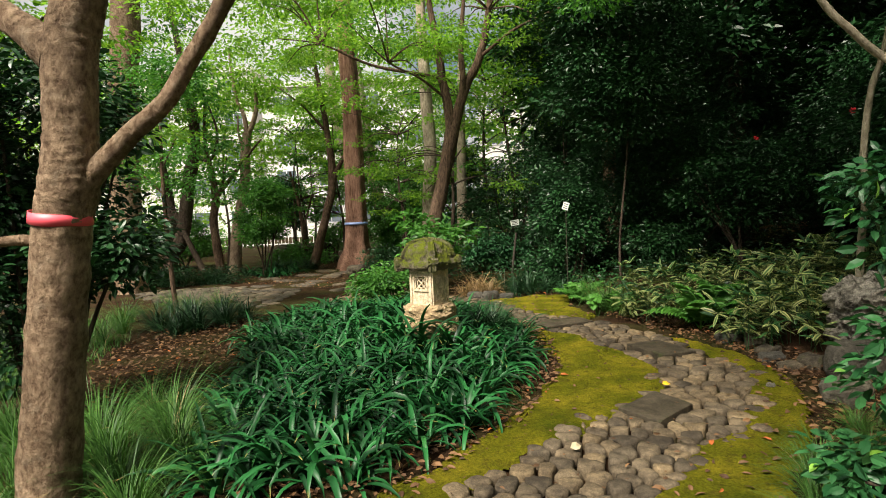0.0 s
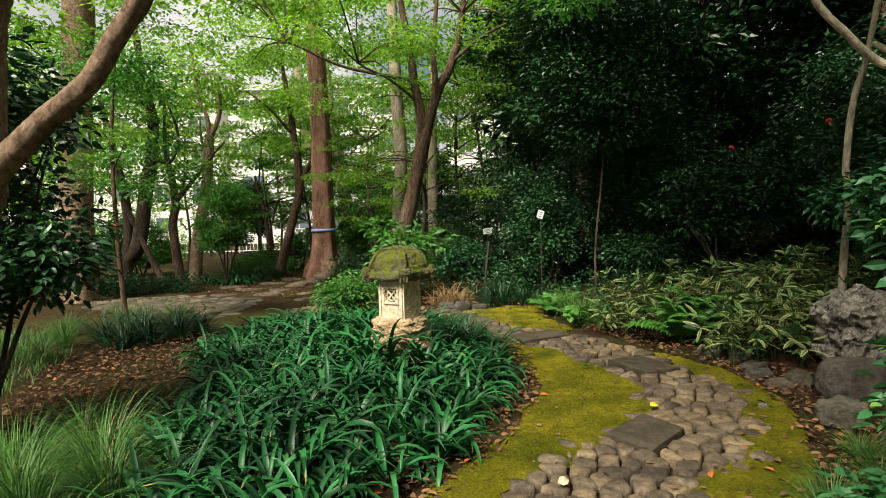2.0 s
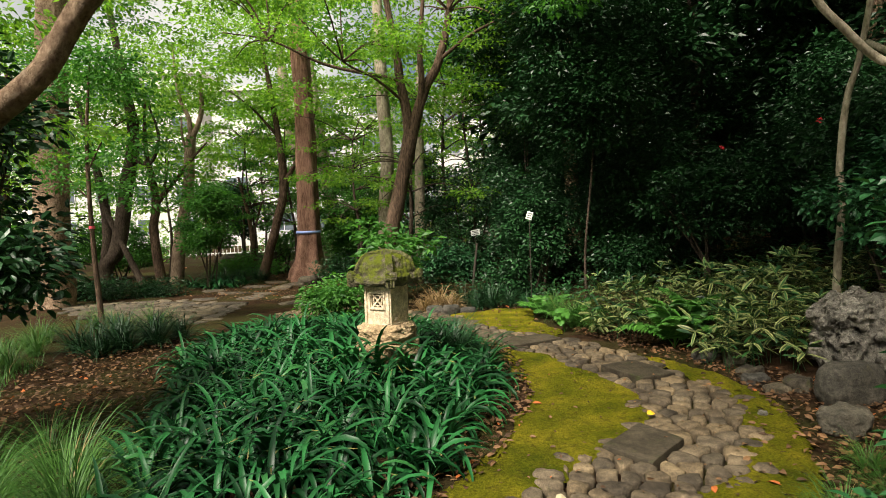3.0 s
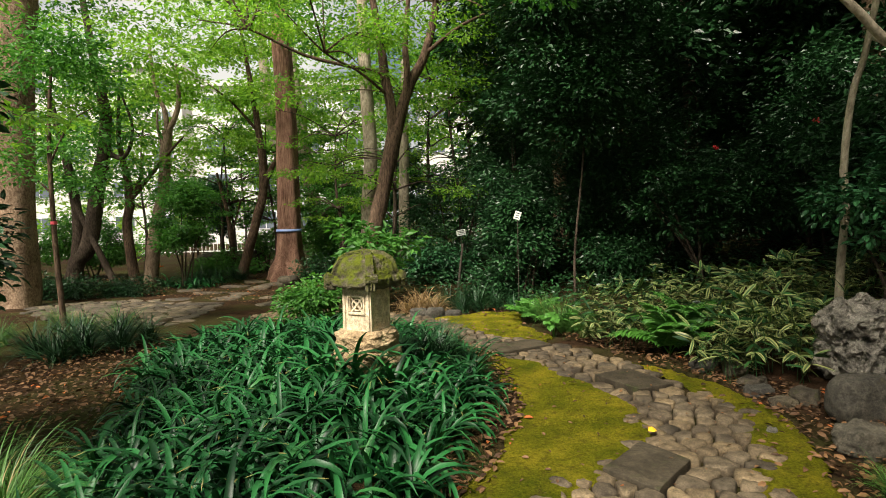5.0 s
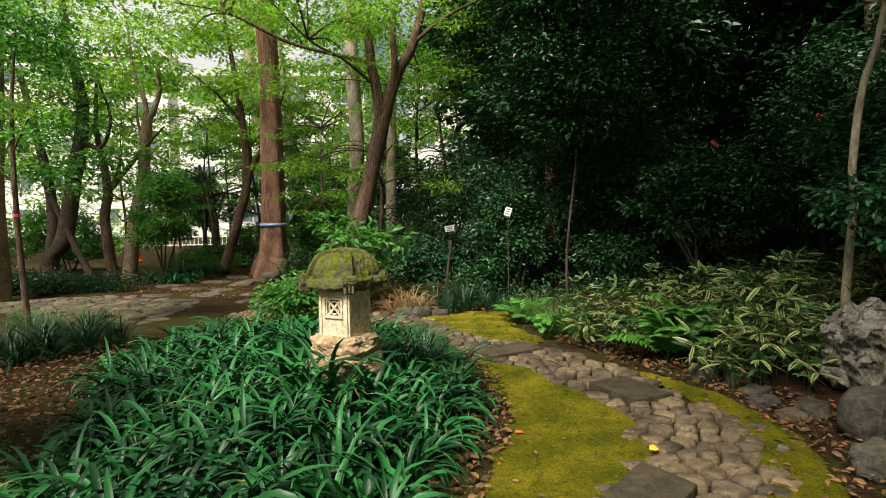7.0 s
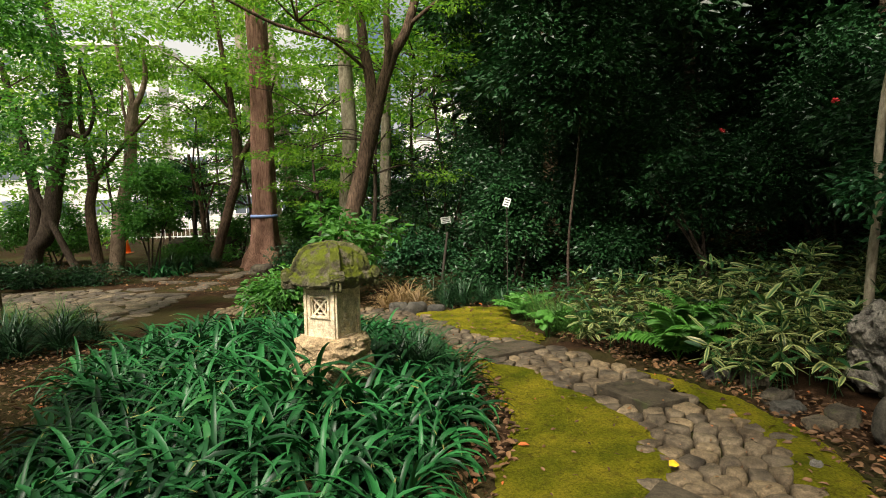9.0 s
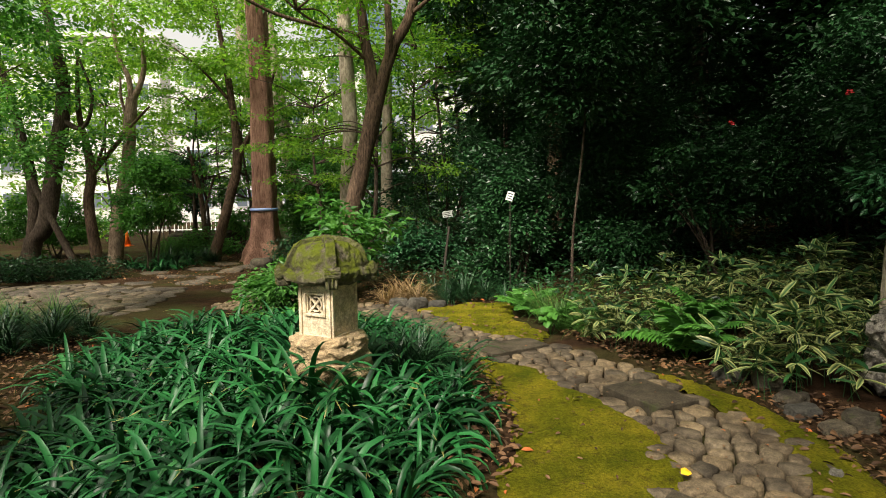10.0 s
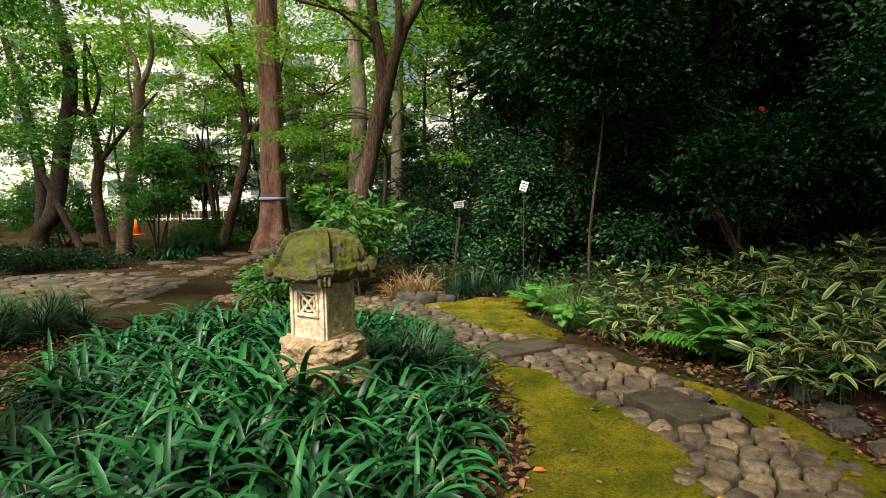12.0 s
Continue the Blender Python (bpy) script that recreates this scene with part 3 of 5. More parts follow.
stone_lantern(-0.215, 5.34, gz(-0.215, 5.34) - 0.06, -33)


# ---------------------------------------------------------------- trees
def leafy(tree, clumps, per, size, mat, width=0.55, oval=False, label="", name="crown"):
    at, way = clump_points(clumps, per)
    inv = np.array(tree.location)
    s = size * N.uniform(0.6, 1.2, len(at))
    return child(name, leaf_mesh(name, at - inv, way, s, mat, width, oval), tree, label)


def tree(name, label, trunk, bark, limbs=(), sides=14, flutes=0.0, seed=0, category="tree", group="trees of the grove", grain=0.0):
    """trunk and limbs: lists of (x, y, z, r) in the world."""
    x, y = trunk[0][:2]
    base = (x, y, gz(x, y))
    t = thing(name, base, label, category, group)
    off = np.array([*base, 0])
    tr = np.array(trunk) - off
    tr[0, 2] = -0.12
    child("trunk", tube("trunk", tr, bark, sides, 28 if grain else 8, 0.08 if not grain else 0.03, flutes, seed, grain), t)
    for k, l in enumerate(limbs):
        child("limb", tube("limb", np.array(l) - off, bark, max(6, sides - 4), 14 if grain else 5, 0.1 if not grain else 0.04, 0, seed + k + 1, grain * 0.6), t)
    return t


def sprays(n, xr, yr, zr, r=(0.45, 0.9), flat=0.14, seed=0):
    g = np.random.default_rng(seed)
    out = []
    for _ in range(n):
        q = g.uniform(*r)
        out.append((g.uniform(*xr), g.uniform(*yr), g.uniform(*zr), q, q * flat * g.uniform(0.6, 1.8)))
    return out


def twigs_to(clumps, starts, r=0.012, every=1):
    """Thin limbs from the nearest start to the clumps."""
    out = []
    for x, y, z, q, _ in clumps[::every]:
        s = min(starts, key=lambda p: (p[0] - x) ** 2 + (p[1] - y) ** 2 + 2 * (p[2] - z) ** 2)
        m = [(a + b) / 2 for a, b in zip(s[:3], (x, y, z))]
        out.append([(*s[:3], r * 1.6), (m[0], m[1], m[2] + 0.12 + 0.1 * q, r), (x, y, z, r * 0.35)])
    return out


# the smooth-barked tree beside the path, with a red tape
near_limbs = [
    [(-1.72, 2.5, 1.60, 0.07), (-1.60, 2.5, 1.70, 0.056), (-1.41, 2.5, 1.87, 0.047), (-1.21, 2.48, 2.02, 0.042), (-1.07, 2.46, 2.20, 0.039), (-0.94, 2.44, 2.36, 0.038), (-0.7, 2.4, 2.75, 0.045), (-0.3, 2.3, 3.4, 0.035), (0.0, 2.2, 4.2, 0.02)],
    [(-1.72, 2.5, 2.26, 0.10), (-1.86, 2.5, 2.38, 0.075), (-2.02, 2.5, 2.50, 0.066), (-2.4, 2.4, 2.85, 0.055), (-3.0, 2.3, 3.6, 0.03)],
    [(-1.80, 2.5, 1.36, 0.035), (-1.95, 2.45, 1.40, 0.026), (-2.2, 2.35, 1.38, 0.018), (-2.5, 2.3, 1.45, 0.01)]]
near_tree = tree("garden_tree", "smooth grey-brown forked tree with a red tape", [(-1.99, 2.5, -0.05, 0.163), (-1.96, 2.5, 0.12, 0.142), (-1.85, 2.5, 0.91, 0.127), (-1.77, 2.5, 1.46, 0.125), (-1.72, 2.5, 1.66, 0.129),
                 (-1.69, 2.5, 1.9, 0.116), (-1.66, 2.5, 2.28, 0.116), (-1.57, 2.5, 2.6, 0.103), (-1.45, 2.5, 3.3, 0.086), (-1.3, 2.4, 4.6, 0.052)], BARK_NEAR, near_limbs, 40, 0, 3, grain=0.006)
bm = bmesh.new()
bmesh.ops.create_cone(bm, cap_ends=False, segments=28, radius1=0.137, radius2=0.134, depth=0.055)
rough_up(bm, 0.006, 12, 3)
bmesh.ops.solidify(bm, geom=list(bm.faces), thickness=0.002)
tape = part("red_tape", bm, PINK, near_tree, "pink-red plastic marking tape", True)
tape.matrix_local = Matrix.Translation(Vector((-1.775, 2.5, 1.50)) - near_tree.location) @ pose(0, 0, 0, 4, 8, 0)
# second group hangs overhead out of view, added to shade the bank
cl = sprays(6, (-4.8, -3.6), (5.0, 6.6), (3.2, 4.4), (0.35, 0.6), 0.2, 1) + sprays(38, (-0.7, 4.8), (-1.2, 5.6), (4.9, 7.2), (0.6, 1.05), 0.2, 8)
leafy(near_tree, cl, 620, 0.09, MAPLE)

# straight red-barked trunk with a blue tape
red = tree("red_barked_tree", "tall straight tree with stringy red bark and blue tape", [(-3.06, 16.4, -0.1, 0.62), (-3.06, 16.4, 0.25, 0.44), (-3.05, 16.4, 0.8, 0.33), (-3.03, 16.4, 2.0, 0.285),
           (-3.02, 16.4, 4.6, 0.265), (-3.07, 16.4, 7, 0.24), (-3.1, 16.4, 12, 0.14)], BARK_RED, [], 40, 0.3, 5)
bm = bmesh.new()
bmesh.ops.create_cone(bm, cap_ends=False, segments=28, radius1=0.345, radius2=0.335, depth=0.07)
bmesh.ops.solidify(bm, geom=list(bm.faces), thickness=0.004)
tp = part("blue_tape", bm, BLUE, red, "pale blue marking tape", True)
tp.matrix_local = Matrix.Translation(Vector((-3.045, 16.4, 1.22)) - red.location)
leafy(red, sprays(26, (-6, 0), (14.5, 19), (6.0, 11), (0.5, 1.0), 0.2, 2), 200, 0.15, MAPLE)

# forked brown maple behind the lantern
fork_limbs = [
    [(-0.03, 10.9, 2.9, 0.108), (-0.09, 10.9, 3.53, 0.090), (-0.18, 10.9, 4.03, 0.079), (-0.24, 10.9, 4.6, 0.072), (-0.5, 10.8, 6.2, 0.036)],
    [(-0.02, 10.9, 2.95, 0.115), (0.11, 10.9, 3.37, 0.098), (0.28, 10.9, 3.87, 0.090), (0.55, 10.9, 4.35, 0.079), (0.75, 10.8, 5.2, 0.058), (0.9, 10.7, 6.5, 0.029)],
    [(0.15, 10.9, 3.45, 0.065), (0.22, 10.8, 4.0, 0.058), (0.2, 10.8, 4.5, 0.050), (0.3, 10.7, 5.5, 0.029)],
    [(-0.17, 10.9, 4.0, 0.043), (-0.7, 10.8, 4.1, 0.033), (-1.5, 10.6, 4.25, 0.026), (-2.3, 10.2, 4.55, 0.016), (-3.0, 9.9, 4.6, 0.009)],
    [(-0.10, 10.9, 3.6, 0.029), (-0.6, 10.5, 3.95, 0.022), (-1.1, 10.1, 4.15, 0.016), (-1.7, 9.6, 4.7, 0.009)],
    [(0.55, 10.9, 4.35, 0.036), (1.2, 10.4, 4.7, 0.026), (2.1, 9.8, 4.9, 0.014)]]
fork = tree("forked_tree", "forked brown maple rising behind the lantern", [(-0.62, 10.9, 0.4, 0.187), (-0.55, 10.9, 0.8, 0.155), (-0.36, 10.9, 1.57, 0.137), (-0.17, 10.9, 2.35, 0.130), (-0.03, 10.9, 2.94, 0.137), (0.0, 10.9, 3.1, 0.108)],
            BARK_BROWN, fork_limbs, 18, 0, 7)
cl = sprays(52, (-4.2, 1.8), (8.2, 12.5), (3.7, 6.2), (0.4, 0.85), 0.1, 3)
leafy(fork, cl, 700, 0.085, MAPLE)
for l in twigs_to(cl, [(-0.24, 10.9, 4.6), (-1.5, 10.6, 4.25), (-2.3, 10.2, 4.55), (0.75, 10.8, 5.2), (-1.1, 10.1, 4.15)], 0.012, 2):
    child("twig", tube("twig", np.array(l) - np.array([*fork.location, 0]), BARK_BROWN, 5, 3, 0, 0, 1), fork)

# bent tree beside the red one
bent = tree("bent_tree", "slender bent tree leaning over the flagstones", [(-4.6, 17.2, -0.1, 0.17), (-4.45, 17.2, 0.4, 0.14), (-4.06, 17.2, 1.68, 0.125), (-3.86, 17.2, 2.6, 0.12), (-3.96, 17.2, 4.13, 0.09), (-4.12, 17.2, 5.4, 0.07), (-4.3, 17, 7, 0.03)],
            BARK_BROWN, [[(-3.87, 17.2, 2.55, 0.09), (-3.55, 17.15, 3.1, 0.07), (-3.19, 17.1, 3.71, 0.055), (-2.7, 17.0, 5.0, 0.03)], [(-3.95, 17.2, 4.0, 0.05), (-4.6, 17, 4.8, 0.03), (-5.2, 16.8, 5.3, 0.015)]], 12, 0, 9)
leafy(bent, sprays(36, (-6.2, -2.4), (14.5, 18.5), (3.4, 6.6), (0.4, 0.9), 0.14, 4), 330, 0.12, MAPLE)

# far left group of trunks
big = tree("large_tree", "large straight grey-brown trunk among shrubs", [(-7.42, 12.2, -0.1, 0.42), (-7.4, 12.2, 0.4, 0.35), (-7.26, 12.2, 3.9, 0.31), (-7.04, 12.2, 6.1, 0.28), (-6.9, 12.2, 11, 0.18)], BARK_NEAR, [], 18, 0.05, 11)
leafy(big, sprays(28, (-10.5, -4.6), (10.0, 14.5), (5.0, 10), (0.6, 1.1), 0.2, 5), 260, 0.13, MAPLE)
dark = tree("dark_tree", "dark leaning tree with crooked limbs", [(-8.55, 16, -0.1, 0.222), (-8.42, 16, 0.5, 0.200), (-8.1, 16, 0.95, 0.192), (-7.8, 16, 2.34, 0.178), (-7.49, 16, 4.03, 0.148), (-7.66, 16, 5.4, 0.111), (-8.0, 16, 8, 0.059)], BARK_DARK,
            [[(-8.42, 16, 0.4, 0.148), (-8.33, 16, 1.55, 0.133), (-8.45, 16, 2.73, 0.111), (-8.9, 16, 5, 0.067)], [(-7.4, 15.9, -0.1, 0.089), (-8.0, 15.9, 1.28, 0.074), (-8.35, 15.95, 2.1, 0.059)],
             [(-7.6, 16, 3.4, 0.074), (-7.0, 15.8, 3.2, 0.052), (-6.7, 15.7, 3.9, 0.037), (-6.9, 15.6, 4.8, 0.022)]], 14, 0, 13)
leafy(dark, sprays(46, (-12, -6.4), (13.5, 18), (1.9, 7.0), (0.4, 0.9), 0.16, 6), 380, 0.12, GREEN)
for k, (tr, lim) in enumerate([
        ([(-7.14, 16.40, -0.12, 0.150), (-7.29, 16.40, 1.34, 0.120), (-7.18, 16.40, 2.10, 0.115), (-7.24, 16.40, 2.78, 0.090), (-7.38, 16.40, 3.71, 0.060), (-7.31, 16.40, 5.16, 0.030)], [[(-7.15, 16.40, 2.17, 0.070), (-6.62, 16.40, 2.78, 0.055), (-6.11, 16.40, 3.38, 0.040), (-5.71, 16.40, 3.79, 0.020)], [(-7.20, 16.40, 1.96, 0.050), (-6.88, 16.40, 2.78, 0.035), (-6.78, 16.40, 3.31, 0.020)]]),
        ([(-6.82, 16.50, -0.11, 0.200), (-6.61, 16.50, 1.27, 0.165), (-6.35, 16.50, 2.37, 0.150), (-6.25, 16.50, 3.33, 0.145), (-6.16, 16.50, 4.00, 0.130)], [[(-6.16, 16.50, 3.93, 0.085), (-6.22, 16.50, 4.53, 0.060), (-6.42, 16.50, 5.06, 0.050), (-6.55, 16.50, 6.49, 0.030)], [(-6.16, 16.50, 3.93, 0.090), (-5.94, 16.50, 4.34, 0.070), (-5.83, 16.50, 4.80, 0.060), (-5.85, 16.50, 5.72, 0.030)], [(-6.29, 16.50, 3.46, 0.050), (-6.41, 16.50, 4.00, 0.035), (-6.40, 16.50, 4.53, 0.020)]]),
        ([(-10.2, 14.8, -0.1, 0.14), (-10.1, 14.8, 2.5, 0.11), (-9.8, 14.8, 5.5, 0.06)], []),
        ([(-5.2, 18.6, -0.1, 0.09), (-5.3, 18.6, 1.5, 0.07), (-5.6, 18.6, 3.0, 0.04)], [[(-5.3, 18.6, 0.9, 0.04), (-4.9, 18.6, 2.2, 0.03)]])]):
    t = tree("slender_tree", "slender brown tree with a forked top", tr, BARK_TAN if k == 1 else BARK_BROWN, lim, 12, 0, 20 + k)
    cx, cy = tr[-1][0], tr[-1][1]
    leafy(t, sprays(20, (cx - 1.8, cx + 1.8), (cy - 1.6, cy + 1.6), (3.0, 6.6), (0.4, 0.8), 0.16, 30 + k), 360, 0.11, MAPLE)
sap = tree("sapling", "thin sapling with a small red mark", [(-4.46, 8.6, -0.1, 0.05), (-4.5, 8.6, 0.4, 0.04), (-4.54, 8.6, 1.41, 0.034), (-4.53, 8.6, 2.73, 0.026), (-4.4, 8.6, 4.0, 0.012)], BARK_BROWN,
           [[(-4.54, 8.6, 1.9, 0.015), (-4.9, 8.5, 2.3, 0.01), (-5.2, 8.4, 2.5, 0.005)], [(-4.54, 8.6, 2.3, 0.015), (-4.2, 8.5, 2.8, 0.01), (-3.9, 8.5, 3.0, 0.005)]], 8, 0, 40)
leafy(sap, sprays(34, (-5.6, -3.6), (8.0, 9.3), (1.7, 4.0), (0.28, 0.5), 0.3, 41), 1000, 0.08, GREEN)
bm = bmesh.new()
bmesh.ops.create_cone(bm, cap_ends=True, segments=10, radius1=0.04, radius2=0.04, depth=0.04)
part("red_mark", bm, PINK, sap, "small red tape").location = (-0.08, 0, 1.52)

for k, tr in enumerate([
        [(-2.2, 20, 0.2, 0.30), (-2.79, 20, 1.53, 0.24), (-3.02, 20, 2.75, 0.22), (-3.22, 20, 4.29, 0.2), (-3.6, 20, 8, 0.12)],
        [(-0.72, 13, 0.5, 0.2), (-0.68, 13, 1.5, 0.155), (-0.58, 13, 2.88, 0.145), (-0.64, 13, 4.43, 0.13), (-0.7, 13, 9, 0.08)],
        [(0.1, 13.6, 0.8, 0.14), (0.1, 13.6, 2.0, 0.12), (0.2, 13.6, 5, 0.08)],
        [(-4.0, 24, 0.0, 0.3), (-4.6, 24, 3, 0.26), (-5.2, 24, 6, 0.22), (-5.4, 24, 10, 0.14)]]):
    t = tree("pale_tree", "pale-barked trunk standing behind the maples", tr, BARK_PALE, [], 12, 0, 50 + k)
    cx, cy = tr[-1][0], tr[-1][1]
    leafy(t, sprays(22, (cx - 2.6, cx + 2.6), (cy - 2, cy + 2), (4.2, 9.5), (0.6, 1.1), 0.2, 60 + k), 210, 0.14, MAPLE if k != 2 else GREEN)

# pale slender tree at the bank, and its leaning limb
pole = tree("slender_pale_tree", "slender pale tree leaning over the bamboo", [(4.18, 5.8, 0.2, 0.045), (4.19, 5.8, 0.86, 0.036), (4.24, 5.8, 1.5, 0.033), (4.21, 5.8, 1.81, 0.033), (4.28, 5.8, 2.47, 0.031), (4.42, 5.8, 2.95, 0.028), (4.5, 5.7, 4.0, 0.03), (4.3, 5.6, 5.5, 0.02)], BARK_PALE,
            [[(4.45, 5.75, 3.0, 0.03), (4.2, 5.0, 2.62, 0.03), (3.41, 4.2, 2.40, 0.029), (3.24, 4.2, 2.46, 0.029), (3.04, 4.2, 2.64, 0.027), (2.81, 4.2, 2.89, 0.024), (2.47, 4.1, 3.43, 0.017)]], 12, 0, 70)
# crown mostly above the view, thickened to keep sun off the bamboo
leafy(pole, sprays(40, (1.8, 5.6), (3.6, 7.6), (3.9, 6.0), (0.45, 0.85), 0.25, 71), 1000, 0.09, GREEN)

for k, (tx, ty, h, sd) in enumerate([(0.6, 13.6, 4.2, 9), (1.5, 15.0, 5.0, 10), (-1.5, 15.2, 3.6, 11), (-1.9, 17.2, 4.2, 12), (2.2, 17.5, 5.5, 13), (-7.9, 18.6, 4.2, 14), (-5.67, 18.7, 4.2, 1), (-5.3, 19.2, 4.4, 2), (-9.0, 12.6, 4.4, 3), (-3.9, 18.6, 4.6, 4), (-0.3, 12.2, 3.8, 5), (-10.8, 17.0, 4.6, 6), (-6.0, 22.6, 4.8, 7), (-4.7, 5.9, 3.4, 8)]):
    z = gz(tx, ty)
    g = np.random.default_rng(900 + sd)
    lx, ly = g.uniform(-0.5, 0.5), g.uniform(-0.3, 0.3)
    cl = sprays(24, (tx - 1.5, tx + 1.5), (ty - 1.2, ty + 1.2), (z + 1.5, z + h + 0.6), (0.28, 0.6), 0.14, 910 + sd)
    mids = [(tx + lx * f, ty + ly * f, z + h * f) for f in (0.35, 0.5, 0.65, 0.8, 1.0)]
    t = tree("young_maple", "young slender maple with thin spreading twigs", [(tx, ty, z, 0.05), (tx + lx * 0.3 + 0.06, ty, z + h * 0.3, 0.04), (tx + lx * 0.65 - 0.05, ty + ly * 0.6, z + h * 0.65, 0.03), (tx + lx, ty + ly, z + h, 0.012)], BARK_DARK,
             twigs_to(cl, mids, 0.012, 1), 8, 0, 90 + k)
    leafy(t, cl, 620, 0.085, MAPLE if k % 3 else GREEN)


# ---------------------------------------------------------------- shrubs
def shrub(name, label, clumps, per, size, mat, oval=False, stems=5, width=0.5, bark=None, group="", category="shrub"):
    c = np.array(clumps)
    x, y = c[:, 0].mean(), c[:, 1].mean()
    s = thing(name, (x, y, gz(x, y)), label, category, group)
    off = np.array([*s.location, 0])
    for i in range(stems):
        q = c[R.randrange(len(c))]
        bx, by = x + R.uniform(-0.15, 0.15), y + R.uniform(-0.15, 0.15)
        pts = [(bx, by, gz(bx, by) - 0.05, 0.022), ((bx + q[0]) / 2, (by + q[1]) / 2, (s.location.z + q[2]) / 2 + 0.1, 0.016), (q[0], q[1], q[2], 0.006)]
        child("stem", tube("stem", np.array(pts) - off, bark or BARK_DARK, 6, 4), s)
    leafy(s, clumps, per, size, mat, width, oval, name="leaves")
    return s


def mound(cx, cy, w, d, lo, hi, n, r=(0.25, 0.5), seed=0, flat=0.7):
    g = np.random.default_rng(seed)
    out = []
    for _ in range(n):
        v = unit(g.normal(0, 1, 3)) * g.random() ** 0.35
        q = g.uniform(*r)
        x, y = cx + v[0] * w, cy + v[1] * d
        out.append((x, y, gz(x, y) + (lo + hi) / 2 + v[2] * (hi - lo) / 2, q, q * flat))
    return out


# dark evergreen thicket on the bank
k = 0
for cx, cy, w, d, lo, hi, n in [(2.3, 10.6, 1.1, 0.8, 0.3, 2.2, 26), (4.0, 9.6, 1.2, 1.0, 0.2, 2.6, 34), (5.9, 8.6, 1.2, 1.0, 0.2, 3.0, 36), (7.3, 7.2, 1.2, 1.2, 0.2, 3.4, 36), (1.3, 12.0, 1.0, 0.8, 0.2, 2.4, 22),
                               (5.4, 6.6, 0.6, 0.7, 0.5, 2.2, 18), (7.0, 5.0, 1.0, 1.2, 0.2, 3.2, 26), (2.6, 13.0, 1.4, 1.0, 0.4, 3.4, 30), (4.8, 11.6, 1.5, 1.0, 0.5, 3.6, 34), (7.2, 10.2, 1.5, 1.2, 0.5, 4.0, 34)]:
    k += 1
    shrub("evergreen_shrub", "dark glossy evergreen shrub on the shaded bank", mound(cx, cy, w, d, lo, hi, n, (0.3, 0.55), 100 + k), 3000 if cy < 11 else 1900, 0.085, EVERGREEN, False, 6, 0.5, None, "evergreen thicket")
for cx, cy, h, r in [(3.3, 12.2, 8, 0.16), (5.2, 10.4, 8.5, 0.14), (7.4, 9.0, 8, 0.17), (8.6, 6.2, 7.5, 0.15), (2.62, 9.0, 4.6, 0.018), (9.5, 11.5, 9, 0.2), (5.5, 14.5, 9, 0.2), (8.0, 2.6, 7.5, 0.16)]:
    k += 1
    z = gz(cx, cy)
    lean = R.uniform(-0.3, 0.3)
    t = tree("evergreen_tree", "dark evergreen tree of the shaded bank", [(cx, cy, z - 0.1, r * 1.3), (cx, cy, z + 0.8, r), (cx + lean, cy, z + h * 0.5, r * 0.8), (cx + lean * 1.6, cy, z + h, r * 0.3)], BARK_DARK if r < 0.16 else BARK_NEAR, [], 10, 0, k)
    m = 0.42 if h < 5 else 1.0
    leafy(t, mound(cx + lean, cy, 2.1 * m, 1.7 * m, 2.2 + (0 if m == 1 else 0.3), h + 0.5, int(58 * m), (0.5, 0.95), 200 + k, 0.45), 560 if m == 1 else 1500, 0.16 if m == 1 else 0.09, EVERGREEN)

